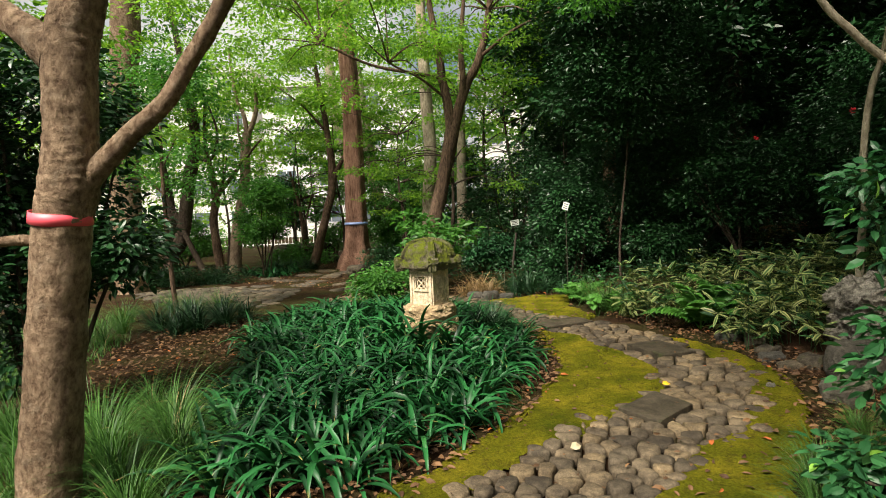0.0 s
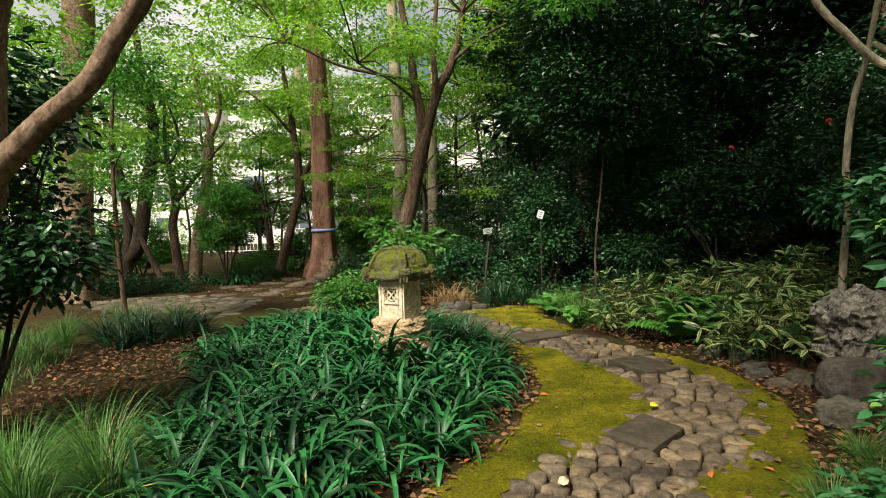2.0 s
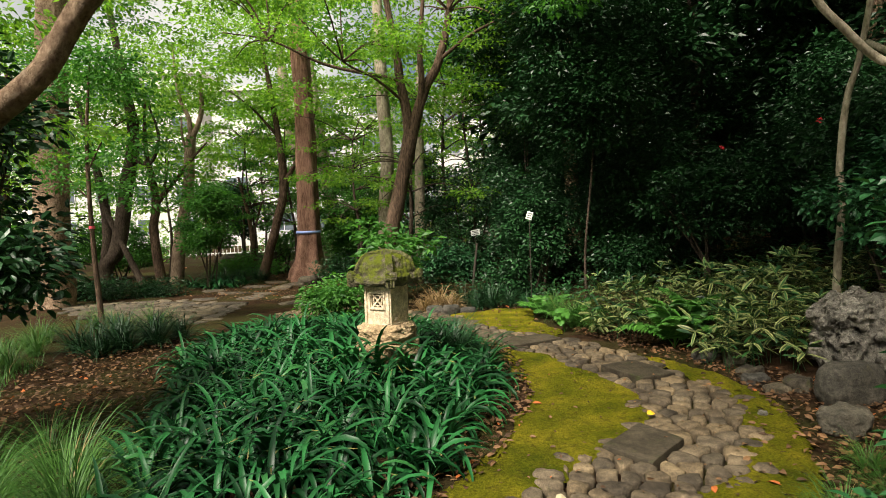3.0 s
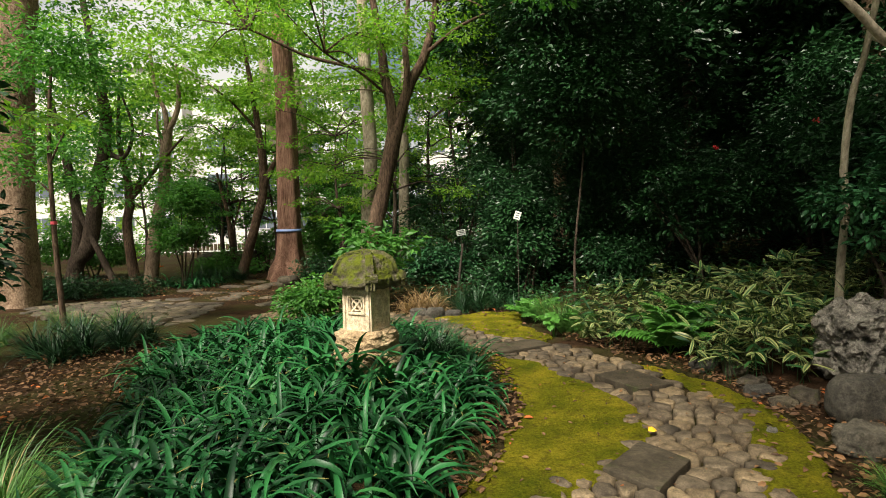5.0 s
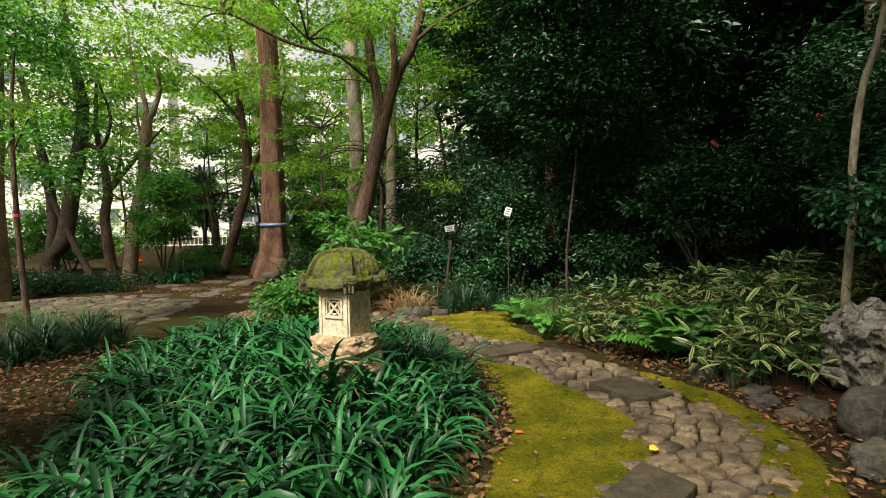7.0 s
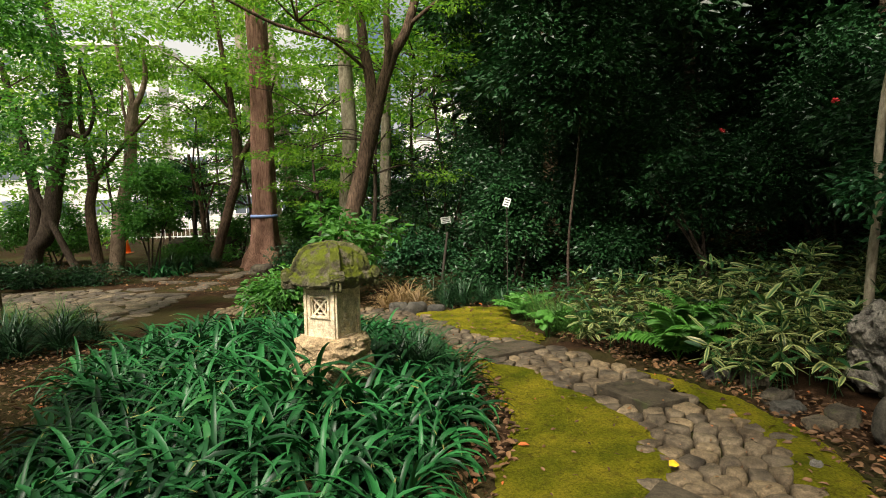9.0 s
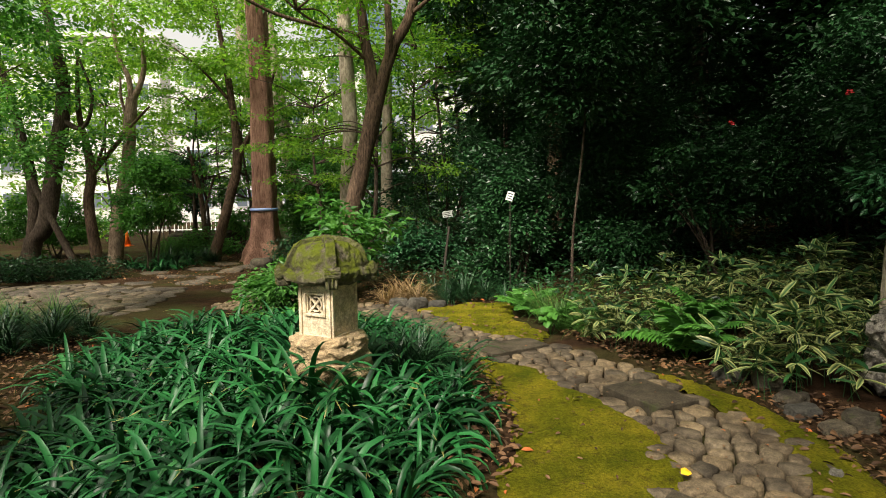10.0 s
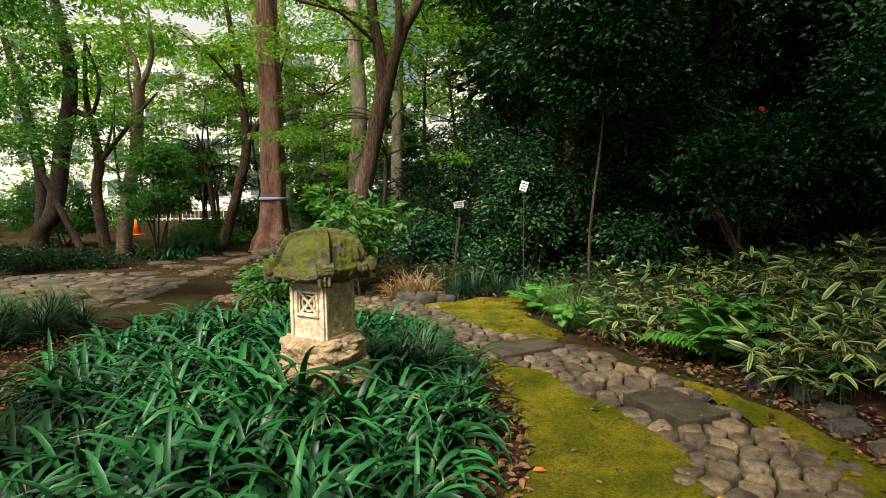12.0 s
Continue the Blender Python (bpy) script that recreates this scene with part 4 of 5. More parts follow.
# brighter shrubs by the maples and along the far path
for cx, cy, w, d, lo, hi, n, mat, sz, lab in [
        (-0.45, 9.75, 0.7, 0.4, 0.3, 1.55, 14, GREEN, 0.15, "bright green broad-leaved shrub behind the lantern"), (-1.25, 8.9, 0.4, 0.3, 0.05, 0.6, 12, GREEN, 0.09, "low green shrub beside the path bend"),
        (-5.4, 15.2, 0.8, 0.7, 0.9, 2.7, 30, GREEN, 0.10, "mid-green shrub among the trunks"), 
        (-9.3, 18.5, 1.6, 0.8, 0.1, 2.0, 28, GREEN, 0.12, "green shrub in front of the fence"), (-1.6, 18.5, 1.2, 1.0, 0.2, 2.6, 34, GREEN, 0.12, "green shrub behind the red-barked tree"),
        (-9.8, 13.6, 1.4, 0.9, 0.1, 1.8, 30, EVERGREEN, 0.11, "dark green shrub below the large trunk"), (-6.2, 13.75, 0.75, 0.25, 0.0, 0.3, 16, EVERGREEN, 0.07, "low dark green shrub along the path"),
        (-7.6, 13.5, 0.8, 0.3, 0.0, 0.4, 16, EVERGREEN, 0.08, "low dark shrub along the path"), (-5.3, 18.4, 1.0, 0.6, 0.0, 0.6, 18, GREEN, 0.09, "low rounded green shrub"),
        (0.7, 11.2, 0.6, 0.4, 0.1, 0.7, 10, HEDGE, 0.09, "low leafy shrub on the bank"), (1.6, 9.9, 0.6, 0.35, 0.05, 0.6, 14, EVERGREEN, 0.08, "low leafy shrub on the bank"),
        (-12.5, 16.5, 1.8, 1.2, 0.2, 3.2, 36, GREEN, 0.13, "tall green shrub at the edge of the grove"), (-2.2, 15.6, 0.5, 0.4, 0.0, 0.5, 9, EVERGREEN, 0.08, "small dark shrub at the foot of the red tree"),
        (-4.4, 19.6, 0.8, 0.6, 0.2, 2.8, 16, GREEN, 0.11, "tall dark green shrub among the trunks"), (-2.3, 18.4, 0.9, 0.6, 0.3, 3.2, 28, GREEN, 0.11, "tall leafy shrub beside the red-barked tree"), (-1.3, 16.0, 0.7, 0.5, 0.2, 2.6, 14, GREEN, 0.10, "leafy green shrub behind the maple"),
        (-7.2, 21.0, 0.7, 0.6, 0.8, 3.2, 22, GREEN, 0.12, "tall green shrub among the trunks"), (0.3, 15.0, 0.8, 0.5, 0.6, 3.2, 24, HEDGE, 0.11, "leafy green shrub behind the maple"),
        (-10.2, 16.0, 0.8, 0.6, 0.2, 2.2, 14, GREEN, 0.11, "dark green shrub beside the dark trunks"), (-6.0, 19.8, 0.5, 0.4, 1.0, 3.4, 16, HEDGE, 0.11, "dense dark green shrub among the trunks")]:
    k += 1
    shrub("green_shrub", lab, mound(cx, cy, w, d, lo, hi, n, (0.22, 0.42), 300 + k), 700 if sz > 0.14 else 2200, sz, mat, False, 5)

# camellias close to the path
shrub("camellia", "dark glossy camellia behind the forked tree", mound(-2.95, 3.8, 0.85, 0.6, 0.35, 2.9, 60, (0.22, 0.4), 401), 2600, 0.08, EVERGREEN, True, 7, 0.5)
nc = mound(2.0, 2.1, 0.36, 0.22, 0.02, 0.5, 18, (0.1, 0.18), 402) + mound(2.06, 2.14, 0.42, 0.2, 0.5, 1.1, 22, (0.1, 0.18), 403) + mound(2.1, 2.2, 0.42, 0.2, 1.0, 1.75, 22, (0.1, 0.18), 407)
shrub("camellia", "glossy green shrub overhanging the rocks", nc, 2500, 0.075, NEAR_GREEN, True, 7, 0.5)
shrub("camellia", "leafy green shrub round the pale trunk", mound(4.5, 5.5, 0.75, 0.6, 0.8, 1.9, 26, (0.2, 0.34), 404), 1300, 0.085, HEDGE, True, 6, 0.5)
shrub("camellia", "leafy green shrub in front of the dark thicket", mound(4.3, 8.3, 1.5, 0.4, 0.7, 1.9, 30, (0.2, 0.36), 405), 1300, 0.085, EVERGREEN, True, 6, 0.5)
shrub("camellia", "leafy green shrub in front of the dark thicket", mound(1.9, 9.8, 0.5, 0.35, 0.3, 1.5, 18, (0.2, 0.34), 406), 1400, 0.08, EVERGREEN, True, 6, 0.5)


# ---------------------------------------------------------------- cobbled path (set below) and its stones
def cell_polygons(pts, poly, reach, skip=()):
    """The cells nearest to each point, cut to reach."""
    out = []
    for i, (px, py) in enumerate(pts):
        cell = [(px + math.cos(a) * reach, py + math.sin(a) * reach) for a in np.linspace(0, 2 * math.pi, 12, endpoint=False)]
        d = np.hypot(pts[:, 0] - px, pts[:, 1] - py)
        for j in np.argsort(d)[1:14]:
            if d[j] > 2 * reach:
                break
            nx, ny = pts[j] - pts[i]
            mx, my = (pts[j] + pts[i]) / 2
            nxt = []
            for a, b in zip(cell, cell[1:] + cell[:1]):
                sa, sb = (a[0] - mx) * nx + (a[1] - my) * ny, (b[0] - mx) * nx + (b[1] - my) * ny
                if sa <= 0:
                    nxt.append(a)
                if (sa <= 0) != (sb <= 0):
                    f = sa / (sa - sb)
                    nxt.append((a[0] + (b[0] - a[0]) * f, a[1] + (b[1] - a[1]) * f))
            cell = nxt
            if len(cell) < 3:
                break
        for s in skip:
            # keep off a slab: cut along the slab's side that faces the stone
            best = None
            for (ax, ay), (bx, by) in zip(s, s[1:] + s[:1]):
                nx, ny = by - ay, ax - bx
                L = math.hypot(nx, ny)
                cx, cy = sum(q[0] for q in s) / len(s), sum(q[1] for q in s) / len(s)
                if (cx - ax) * nx + (cy - ay) * ny > 0:
                    nx, ny = -nx, -ny
                d0 = ((px - ax) * nx + (py - ay) * ny) / L
                if best is None or d0 > best[0]:
                    best = (d0, ax, ay, nx, ny)
            if best[0] < 3 * reach and len(cell) > 2:
                _, ax, ay, nx, ny = best
                nxt = []
                for a, b in zip(cell, cell[1:] + cell[:1]):
                    sa, sb = -((a[0] - ax) * nx + (a[1] - ay) * ny), -((b[0] - ax) * nx + (b[1] - ay) * ny)
                    if sa <= 0:
                        nxt.append(a)
                    if (sa <= 0) != (sb <= 0):
                        f = sa / (sa - sb)
                        nxt.append((a[0] + (b[0] - a[0]) * f, a[1] + (b[1] - a[1]) * f))
                cell = nxt
        out.append(cell)
    return out


def stone_mesh(name, cell, height, mat, gap=0.009, n=14, dome=1.0):
    """A rounded paving stone with its outline inside the cell, origin at its middle."""
    c = np.array(cell)
    mid = c.mean(0)
    a = np.linspace(0, 2 * math.pi, n, endpoint=False) + R.random()
    rr = []
    for ang in a:
        d = np.array([math.cos(ang), math.sin(ang)])
        best = 9.0
        for p, q in zip(c - mid, np.roll(c, -1, 0) - mid):
            e = q - p
            den = d[0] * e[1] - d[1] * e[0]
            if abs(den) > 1e-9:
                t = (p[0] * e[1] - p[1] * e[0]) / den
                s = (p[0] * d[1] - p[1] * d[0]) / den
                if t > 0 and -0.01 <= s <= 1.01:
                    best = min(best, t)
        rr.append(best if best < 9 else 0.05)
    rr = np.array(rr)
    rr = 0.88 * rr + 0.06 * (np.roll(rr, 1) + np.roll(rr, -1))
    rr = np.maximum(rr - gap, 0.012) * N.uniform(0.92, 1.04, n)
    vs = []
    tilt = N.normal(0, 0.05, 2)
    for f, z in ((0.97, -0.8), (1.0, 0.15), (0.94, 0.8), (0.72, 0.99)):
        for ang, r in zip(a, rr):
            x, y = math.cos(ang) * r * f, math.sin(ang) * r * f
            vs.append((x, y, z * height + (x * tilt[0] + y * tilt[1] if z > 0 else 0) + (N.normal(0, 0.0022) if z > 0 else 0)))
    vs.append((0, 0, height * 1.02))
    fs = []
    for k in range(3):
        for i in range(n):
            j = (i + 1) % n
            fs += [(k * n + i, k * n + j, (k + 1) * n + j), (k * n + i, (k + 1) * n + j, (k + 1) * n + i)]
    fs += [(3 * n + i, 3 * n + (i + 1) % n, 4 * n) for i in range(n)]
    return mesh_of(name, vs, fs, [mat]), mid


def slab_part(parent, corners, thick, mat, z, name="paving_slab", label="flat square-cut dark stone slab"):
    c = np.array(corners)
    mid = c.mean(0)
    bm = bmesh.new()
    lo = [bm.verts.new((*(p - mid), -0.05)) for p in c]
    hi = [bm.verts.new((*(p - mid), thick)) for p in c]
    bm.faces.new(hi)
    bm.faces.new(lo[::-1])
    for i in range(len(c)):
        j = (i + 1) % len(c)
        bm.faces.new((lo[i], lo[j], hi[j], hi[i]))
    bmesh.ops.recalc_face_normals(bm, faces=list(bm.faces))
    bevel(bm, 0.006, 2)
    bmesh.ops.subdivide_edges(bm, edges=[e for e in bm.edges if e.calc_length() > 0.15], cuts=5, use_grid_fill=True)
    rough_up(bm, 0.006, 8, len(parent.children)), rough_up(bm, 0.002, 40, 1)
    ob = part(name, bm, mat, parent, label, True)
    ob.matrix_local = pose(mid[0], mid[1], z)
    return ob


stone_path = tagged(new("stone_path"), "winding path of rounded grey cobbles and slabs", "path", kind="structure")
SLABS = [[(1.17, 3.74), (1.53, 4.08), (1.70, 3.79), (1.37, 3.47)], [(1.74, 5.56), (2.10, 5.70), (2.28, 5.19), (1.94, 5.09)], [(0.94, 6.84), (1.08, 6.50), (1.68, 6.77), (1.55, 7.08)]]
for s in SLABS:
    slab_part(stone_path, s, 0.046, SLAB, 0.0)


# ---------------------------------------------------------------- plants of the bed
lily_meshes = [blades("strap_leaf_plant", 17 + i, 0.49, 0.037, LILY, 0.1, (0.15, 1.05), 7, 2.5, 500 + i, 0.05, 0.45) for i in range(6)]
lan = np.array([-0.215, 5.34])
count = 0
for px, py in scatter(BED, 0.165, 3):
    if np.hypot(px - lan[0], py - lan[1]) < 0.24 or np.hypot(px - 0.32, py - 5.9) < 0.36 or count >= 520:
        continue
    dl = np.array([px, py]) - lan
    count += 1
    ob = new("strap_leaf_plant", lily_meshes[count % 6])
    sc = R.uniform(0.82, 1.12) * (1.28 if np.hypot(*dl) < 0.55 else 1.0)
    ob.matrix_world = pose(px, py, gz(px, py) - 0.01, R.uniform(-6, 6), R.uniform(-6, 6), R.uniform(0, 360)) @ Matrix.Diagonal((sc, sc, sc, 1))
    tagged(ob, "dark green strap-leaved plant in the dense bed", "plant", "strap-leaved plants of the bed")


for px, py in scatter([(-6.1, 15.3), (-5.0, 14.6), (-4.5, 15.4), (-4.7, 16.2), (-5.8, 16.4)], 0.3, 31):
    ob = new("strap_leaf_plant", lily_meshes[R.randrange(6)])
    ob.matrix_world = pose(px, py, gz(px, py) - 0.01, 0, 0, R.uniform(0, 360))
    tagged(ob, "dark green strap-leaved plant beside the far path", "plant", "strap-leaved plants of the far path")


# ---------------------------------------------------------------- bamboo, ferns, grasses
def sasa_cane(seed):
    """One cane whose broad leaves fan out in whorls near the tip, with a few lower ones."""
    g = np.random.default_rng(seed)
    vs, fs, uv = [], [], []
    for a in (g.random() * 6.28,):
        h = g.uniform(0.3, 0.7)
        base = np.array([math.cos(a), math.sin(a), 0]) * g.uniform(0, 0.03)
        tip = base + np.array([math.cos(a) * 0.15, math.sin(a) * 0.15, h])
        b0 = len(vs)
        for q, r in ((base, 0.004), (tip, 0.002)):
            for c in range(3):
                vs.append(q + np.array([math.cos(c * 2.09) * r, math.sin(c * 2.09) * r, 0]))
                uv.append((0.5, 0))
        for c in range(3):
            d = (c + 1) % 3
            fs.append((b0 + c, b0 + d, b0 + 3 + d, b0 + 3 + c))
        spots = [(f, k) for f in (1.0, g.uniform(0.7, 0.86), g.uniform(0.4, 0.6)) for k in range(g.integers(4, 7))]
        turn = g.random() * 6.28
        for f, k in spots:
            p = base + (tip - base) * f
            az = turn + k * 1.35 + f * 2.0 + g.normal(0, 0.25)
            L, w = g.uniform(0.1, 0.2), g.uniform(0.022, 0.042)
            el = g.uniform(-0.1, 0.9) if f == 1.0 else g.uniform(-0.6, 0.5)
            bend = g.uniform(0.0, 0.14)
            out, sd = np.array([math.cos(az), math.sin(az), 0]), np.array([-math.sin(az), math.cos(az), 0])
            roll_ = g.normal(0, 0.4)
            sd = sd * math.cos(roll_) + np.array([0, 0, 1]) * math.sin(roll_)
            b1 = len(vs)
            for s in range(6):
                t = s / 5
                ww = w * 0.5 * min(1.0, 0.12 + 3.2 * t) * (1 - t ** 4) ** 0.7 + 0.0008
                cup = np.array([0, 0, ww * 0.3])
                vs += [p + sd * ww + cup, p, p - sd * ww + cup]
                uv += [(0, t), (0.5, t), (1, t)]
                p = p + (out * math.cos(el) + np.array([0, 0, math.sin(el)])) * L / 5
                el -= bend
            for s in range(5):
                q = b1 + 3 * s
                fs += [(q, q + 1, q + 4, q + 3), (q + 1, q + 2, q + 5, q + 4)]
    return mesh_of("cane", vs, fs, [SASA], uv)


canes = [sasa_cane(600 + i) for i in range(14)]
FERN_SPOT = (2.68, 6.05)
SASA_AREA = [(2.1, 6.8), (2.3, 6.35), (2.52, 5.8), (2.75, 5.4), (3.0, 5.05), (3.6, 5.2), (4.2, 5.2), (5.4, 5.2), (5.2, 7.0), (4.2, 7.6), (3.0, 7.6), (2.2, 7.5)]
for i, (px, py) in enumerate(scatter(SASA_AREA, 0.205, 5)):
    if np.hypot(px - 3.75, py - 5.0) < 0.36 or np.hypot(px - FERN_SPOT[0], py - FERN_SPOT[1]) < 0.3 or np.hypot(px - 3.0, py - 6.4) < 0.3:
        continue
    sc = R.uniform(0.72, 1.1) * (0.92 + 0.3 * noise.noise((px * 1.6, py * 1.6, 2.0)))
    clump = thing("bamboo_clump", (px, py, gz(px, py) - 0.02), "dwarf bamboo with cream-edged green leaves", "bamboo", "dwarf bamboo on the bank")
    for c in range(4):
        a = R.uniform(0, 6.28)
        cane = child("cane", canes[R.randrange(14)], clump, "", pose(math.cos(a) * 0.06, math.sin(a) * 0.06, 0, R.uniform(-10, 10), R.uniform(-10, 10), R.uniform(0, 360)) @ Matrix.Diagonal((sc, sc, sc, 1)))
        tagged(cane, kind="stuff")


def fern_frond(seed, L):
    at, way, size = [], [], []
    p, el = np.array([0.0, 0, 0]), 1.3
    n = 24
    for s in range(n):
        f = s / n
        d = np.array([math.cos(el), 0, math.sin(el)])
        p = p + d * L / n
        el -= 1.7 / n
        at.append(p - d * L / n)
        way.append(d)
        size.append(L / n * 1.5)
        if f > 0.14:
            ln = L * 0.27 * math.sin(math.pi * (0.16 + 0.82 * f)) + 0.012
            for sgn in (-1, 1):
                at.append(p)
                way.append(np.array([0.42 * d[0], sgn, 0.42 * d[2] - 0.12]))
                size.append(ln)
    return leaf_mesh("frond", at, way, np.array(size), FERN, 0.24, True, 0.2)


fronds = [fern_frond(700 + i, 0.62) for i in range(3)]
for fx, fy, n, sc in [(2.74, 6.22, 11, 1.1), (3.02, 6.45, 9, 1.2), (2.1, 7.6, 8, 0.75), (1.85, 8.3, 8, 0.8), (1.75, 8.6, 7, 0.65)]:
    f = thing("fern", (fx, fy, gz(fx, fy)), "bright green feathery fern on the bank", "fern", "ferns")
    for i in range(n):
        q = sc * R.uniform(0.75, 1.1)
        child("frond", fronds[i % 3], f, "", pose(0, 0, 0.0, 0, R.uniform(-35, 12), 360 * i / n + R.uniform(-20, 20)) @ Matrix.Diagonal((q, q, q, 1)))

sedge = [blades("sedge_tuft", 210, 0.72, 0.0052, SEDGE, 0.1, (0.05, 0.9), 6, 1.8, 800 + i, 0.09) for i in range(3)]
mondo = [blades("mondo_tuft", 130, 0.42, 0.008, MONDO, 0.1, (0.05, 1.1), 5, 1.8, 820 + i, 0.07) for i in range(3)]
drys = [blades("dry_tuft", 120, 0.4, 0.009, DRY, 0.1, (0.2, 1.2), 5, 1.9, 840 + i, 0.07) for i in range(2)]


def tufts(meshes, name, label, places, group):
    for i, (px, py, sc) in enumerate(places):
        ob = new(name, meshes[i % len(meshes)])
        ob.matrix_world = pose(px, py, gz(px, py) - 0.01, 0, 0, R.uniform(0, 360)) @ Matrix.Diagonal((sc, sc, sc * R.uniform(0.85, 1.1), 1))
        tagged(ob, label, "grass", group)


tufts(sedge, "sedge_tuft", "arching green sedge tuft", [(-4.5, 7.2, 0.75), (-4.9, 6.6, 0.75), (-4.3, 6.5, 0.7), (-5.0, 6.0, 0.75), (-5.6, 6.8, 0.7), (-4.4, 5.2, 0.75), (-3.9, 4.5, 0.7),
      (-1.7, 2.7, 0.8), (-1.95, 2.95, 0.85), (-2.4, 3.0, 0.85), (-2.75, 3.3, 0.8), (-2.2, 3.9, 0.7), (-2.5, 2.4, 0.7), (-2.9, 2.7, 0.75), (-3.2, 3.7, 0.7), (-1.75, 3.35, 0.85), (-1.55, 3.0, 0.75), (-2.1, 3.1, 0.8), (-2.3, 3.5, 0.8), (-1.5, 2.45, 0.7), (-2.2, 2.6, 0.75), (-1.9, 3.75, 0.6),
      (-5.9, 17.6, 1.0), (-6.2, 17.9, 1.0), (-5.6, 17.9, 1.0), (-6.0, 18.2, 1.1), (-5.5, 18.3, 1.0),
      (-4.1, 8.4, 0.75), (-3.8, 8.7, 0.7), (-4.7, 8.9, 0.7), (-4.9, 8.0, 0.7), (2.05, 7.55, 0.9), (2.2, 7.2, 0.75), (1.95, 7.95, 0.8), (2.55, 2.75, 0.6), (2.35, 2.95, 0.45), (2.1, 2.5, 0.4), (2.5, 3.3, 0.4), (1.62, 2.22, 0.45), (1.78, 2.5, 0.5), (1.95, 2.75, 0.45)], "sedge tufts")
tufts(mondo, "mondo_tuft", "dark fine-leaved mondo grass tuft", [(-3.5, 7.25, 1.5), (-3.25, 7.5, 1.4), (-3.75, 7.55, 1.5), (-3.4, 7.85, 1.4), (-4.05, 7.3, 1.4), (-3.1, 7.9, 1.2), (-3.65, 7.0, 1.3), (-3.85, 7.9, 1.3), (0.26, 5.7, 1.3), (0.42, 5.85, 1.4), (0.2, 5.95, 1.35), (0.36, 6.12, 1.35), (0.5, 6.08, 1.2), (0.1, 5.75, 1.1), (0.98, 9.35, 1.2), (1.22, 9.4, 1.2), (1.1, 9.75, 1.1), (1.5, 9.45, 1.0), (0.8, 9.75, 1.0), (1.75, 9.2, 0.9), (-2.35, 15.3, 1.0), (-2.6, 15.1, 0.9),
      (-5.0, 16.6, 1.2), (-5.4, 16.4, 1.3), (-4.7, 16.9, 1.2), (-5.8, 16.7, 1.2), (-5.2, 17.0, 1.3), (-4.4, 16.6, 1.1)], "mondo grass tufts")
tufts(drys, "dry_tuft", "withered tan grass tuft", [(0.3, 9.45, 1.1), (0.55, 9.4, 1.2), (0.1, 9.4, 0.9), (0.45, 9.7, 1.3), (-4.2, 8.15, 0.55)], "dry tufts")

# leafy undergrowth over the bank
ua, uw, us = [], [], []
for px, py in scatter([(-0.9, 10.2), (0.2, 10.1), (1.75, 9.45), (2.0, 8.2), (2.6, 7.9), (3.6, 8.2), (5.4, 7.2), (8.0, 5.0), (9.0, 9.0), (7.0, 13.0), (2.0, 15.0), (-1.2, 14.5)], 0.11, 12):
    z0 = gz(px, py)
    for q in range(7):
        ua.append((px + R.uniform(-0.1, 0.1), py + R.uniform(-0.1, 0.1), z0 + R.uniform(0.03, 0.38)))
        uw.append((R.uniform(-1, 1), R.uniform(-1, 0.6), R.uniform(-0.3, 0.4)))
        us.append(R.uniform(0.05, 0.1))
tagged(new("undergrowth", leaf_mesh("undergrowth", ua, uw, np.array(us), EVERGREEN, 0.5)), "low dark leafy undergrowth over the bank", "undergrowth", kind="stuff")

# round-leaved plants at the foot of the bank
def round_leaf(r):
    n = 18
    vs = [(0, 0, 0.01)]
    for i in range(n):
        a = 2 * math.pi * i / n
        q = r * (1 + 0.05 * math.cos(a * 6)) * (0.45 if i == 0 else 1)
        vs.append((math.cos(a) * q, math.sin(a) * q, 0.02 * r / 0.06 * math.cos(a * 3)))
    return mesh_of("leaf", vs, [(0, 1 + i, 1 + (i + 1) % n) for i in range(n)], [FERN])


for cx, cy in ((1.86, 7.38), (-1.0, 8.55)):
    pl = thing("leopard_plant", (cx, cy, gz(cx, cy)), "low plant with round bright green leaves", "plant", "round-leaved plants")
    for i in range(7):
        a, d, h = R.random() * 6.28, R.uniform(0.03, 0.16), R.uniform(0.1, 0.24)
        tip = (math.cos(a) * d, math.sin(a) * d, h)
        st = child("stem", tube("stem", [(0, 0, -0.02, 0.004), (tip[0] * 0.4, tip[1] * 0.4, h * 0.6, 0.003), (*tip, 0.0025)], FERN, 5, 3), pl)
        child("leaf", round_leaf(R.uniform(0.045, 0.075)), pl, "", pose(*tip, R.uniform(-35, 10), R.uniform(-25, 25), R.uniform(0, 360)))

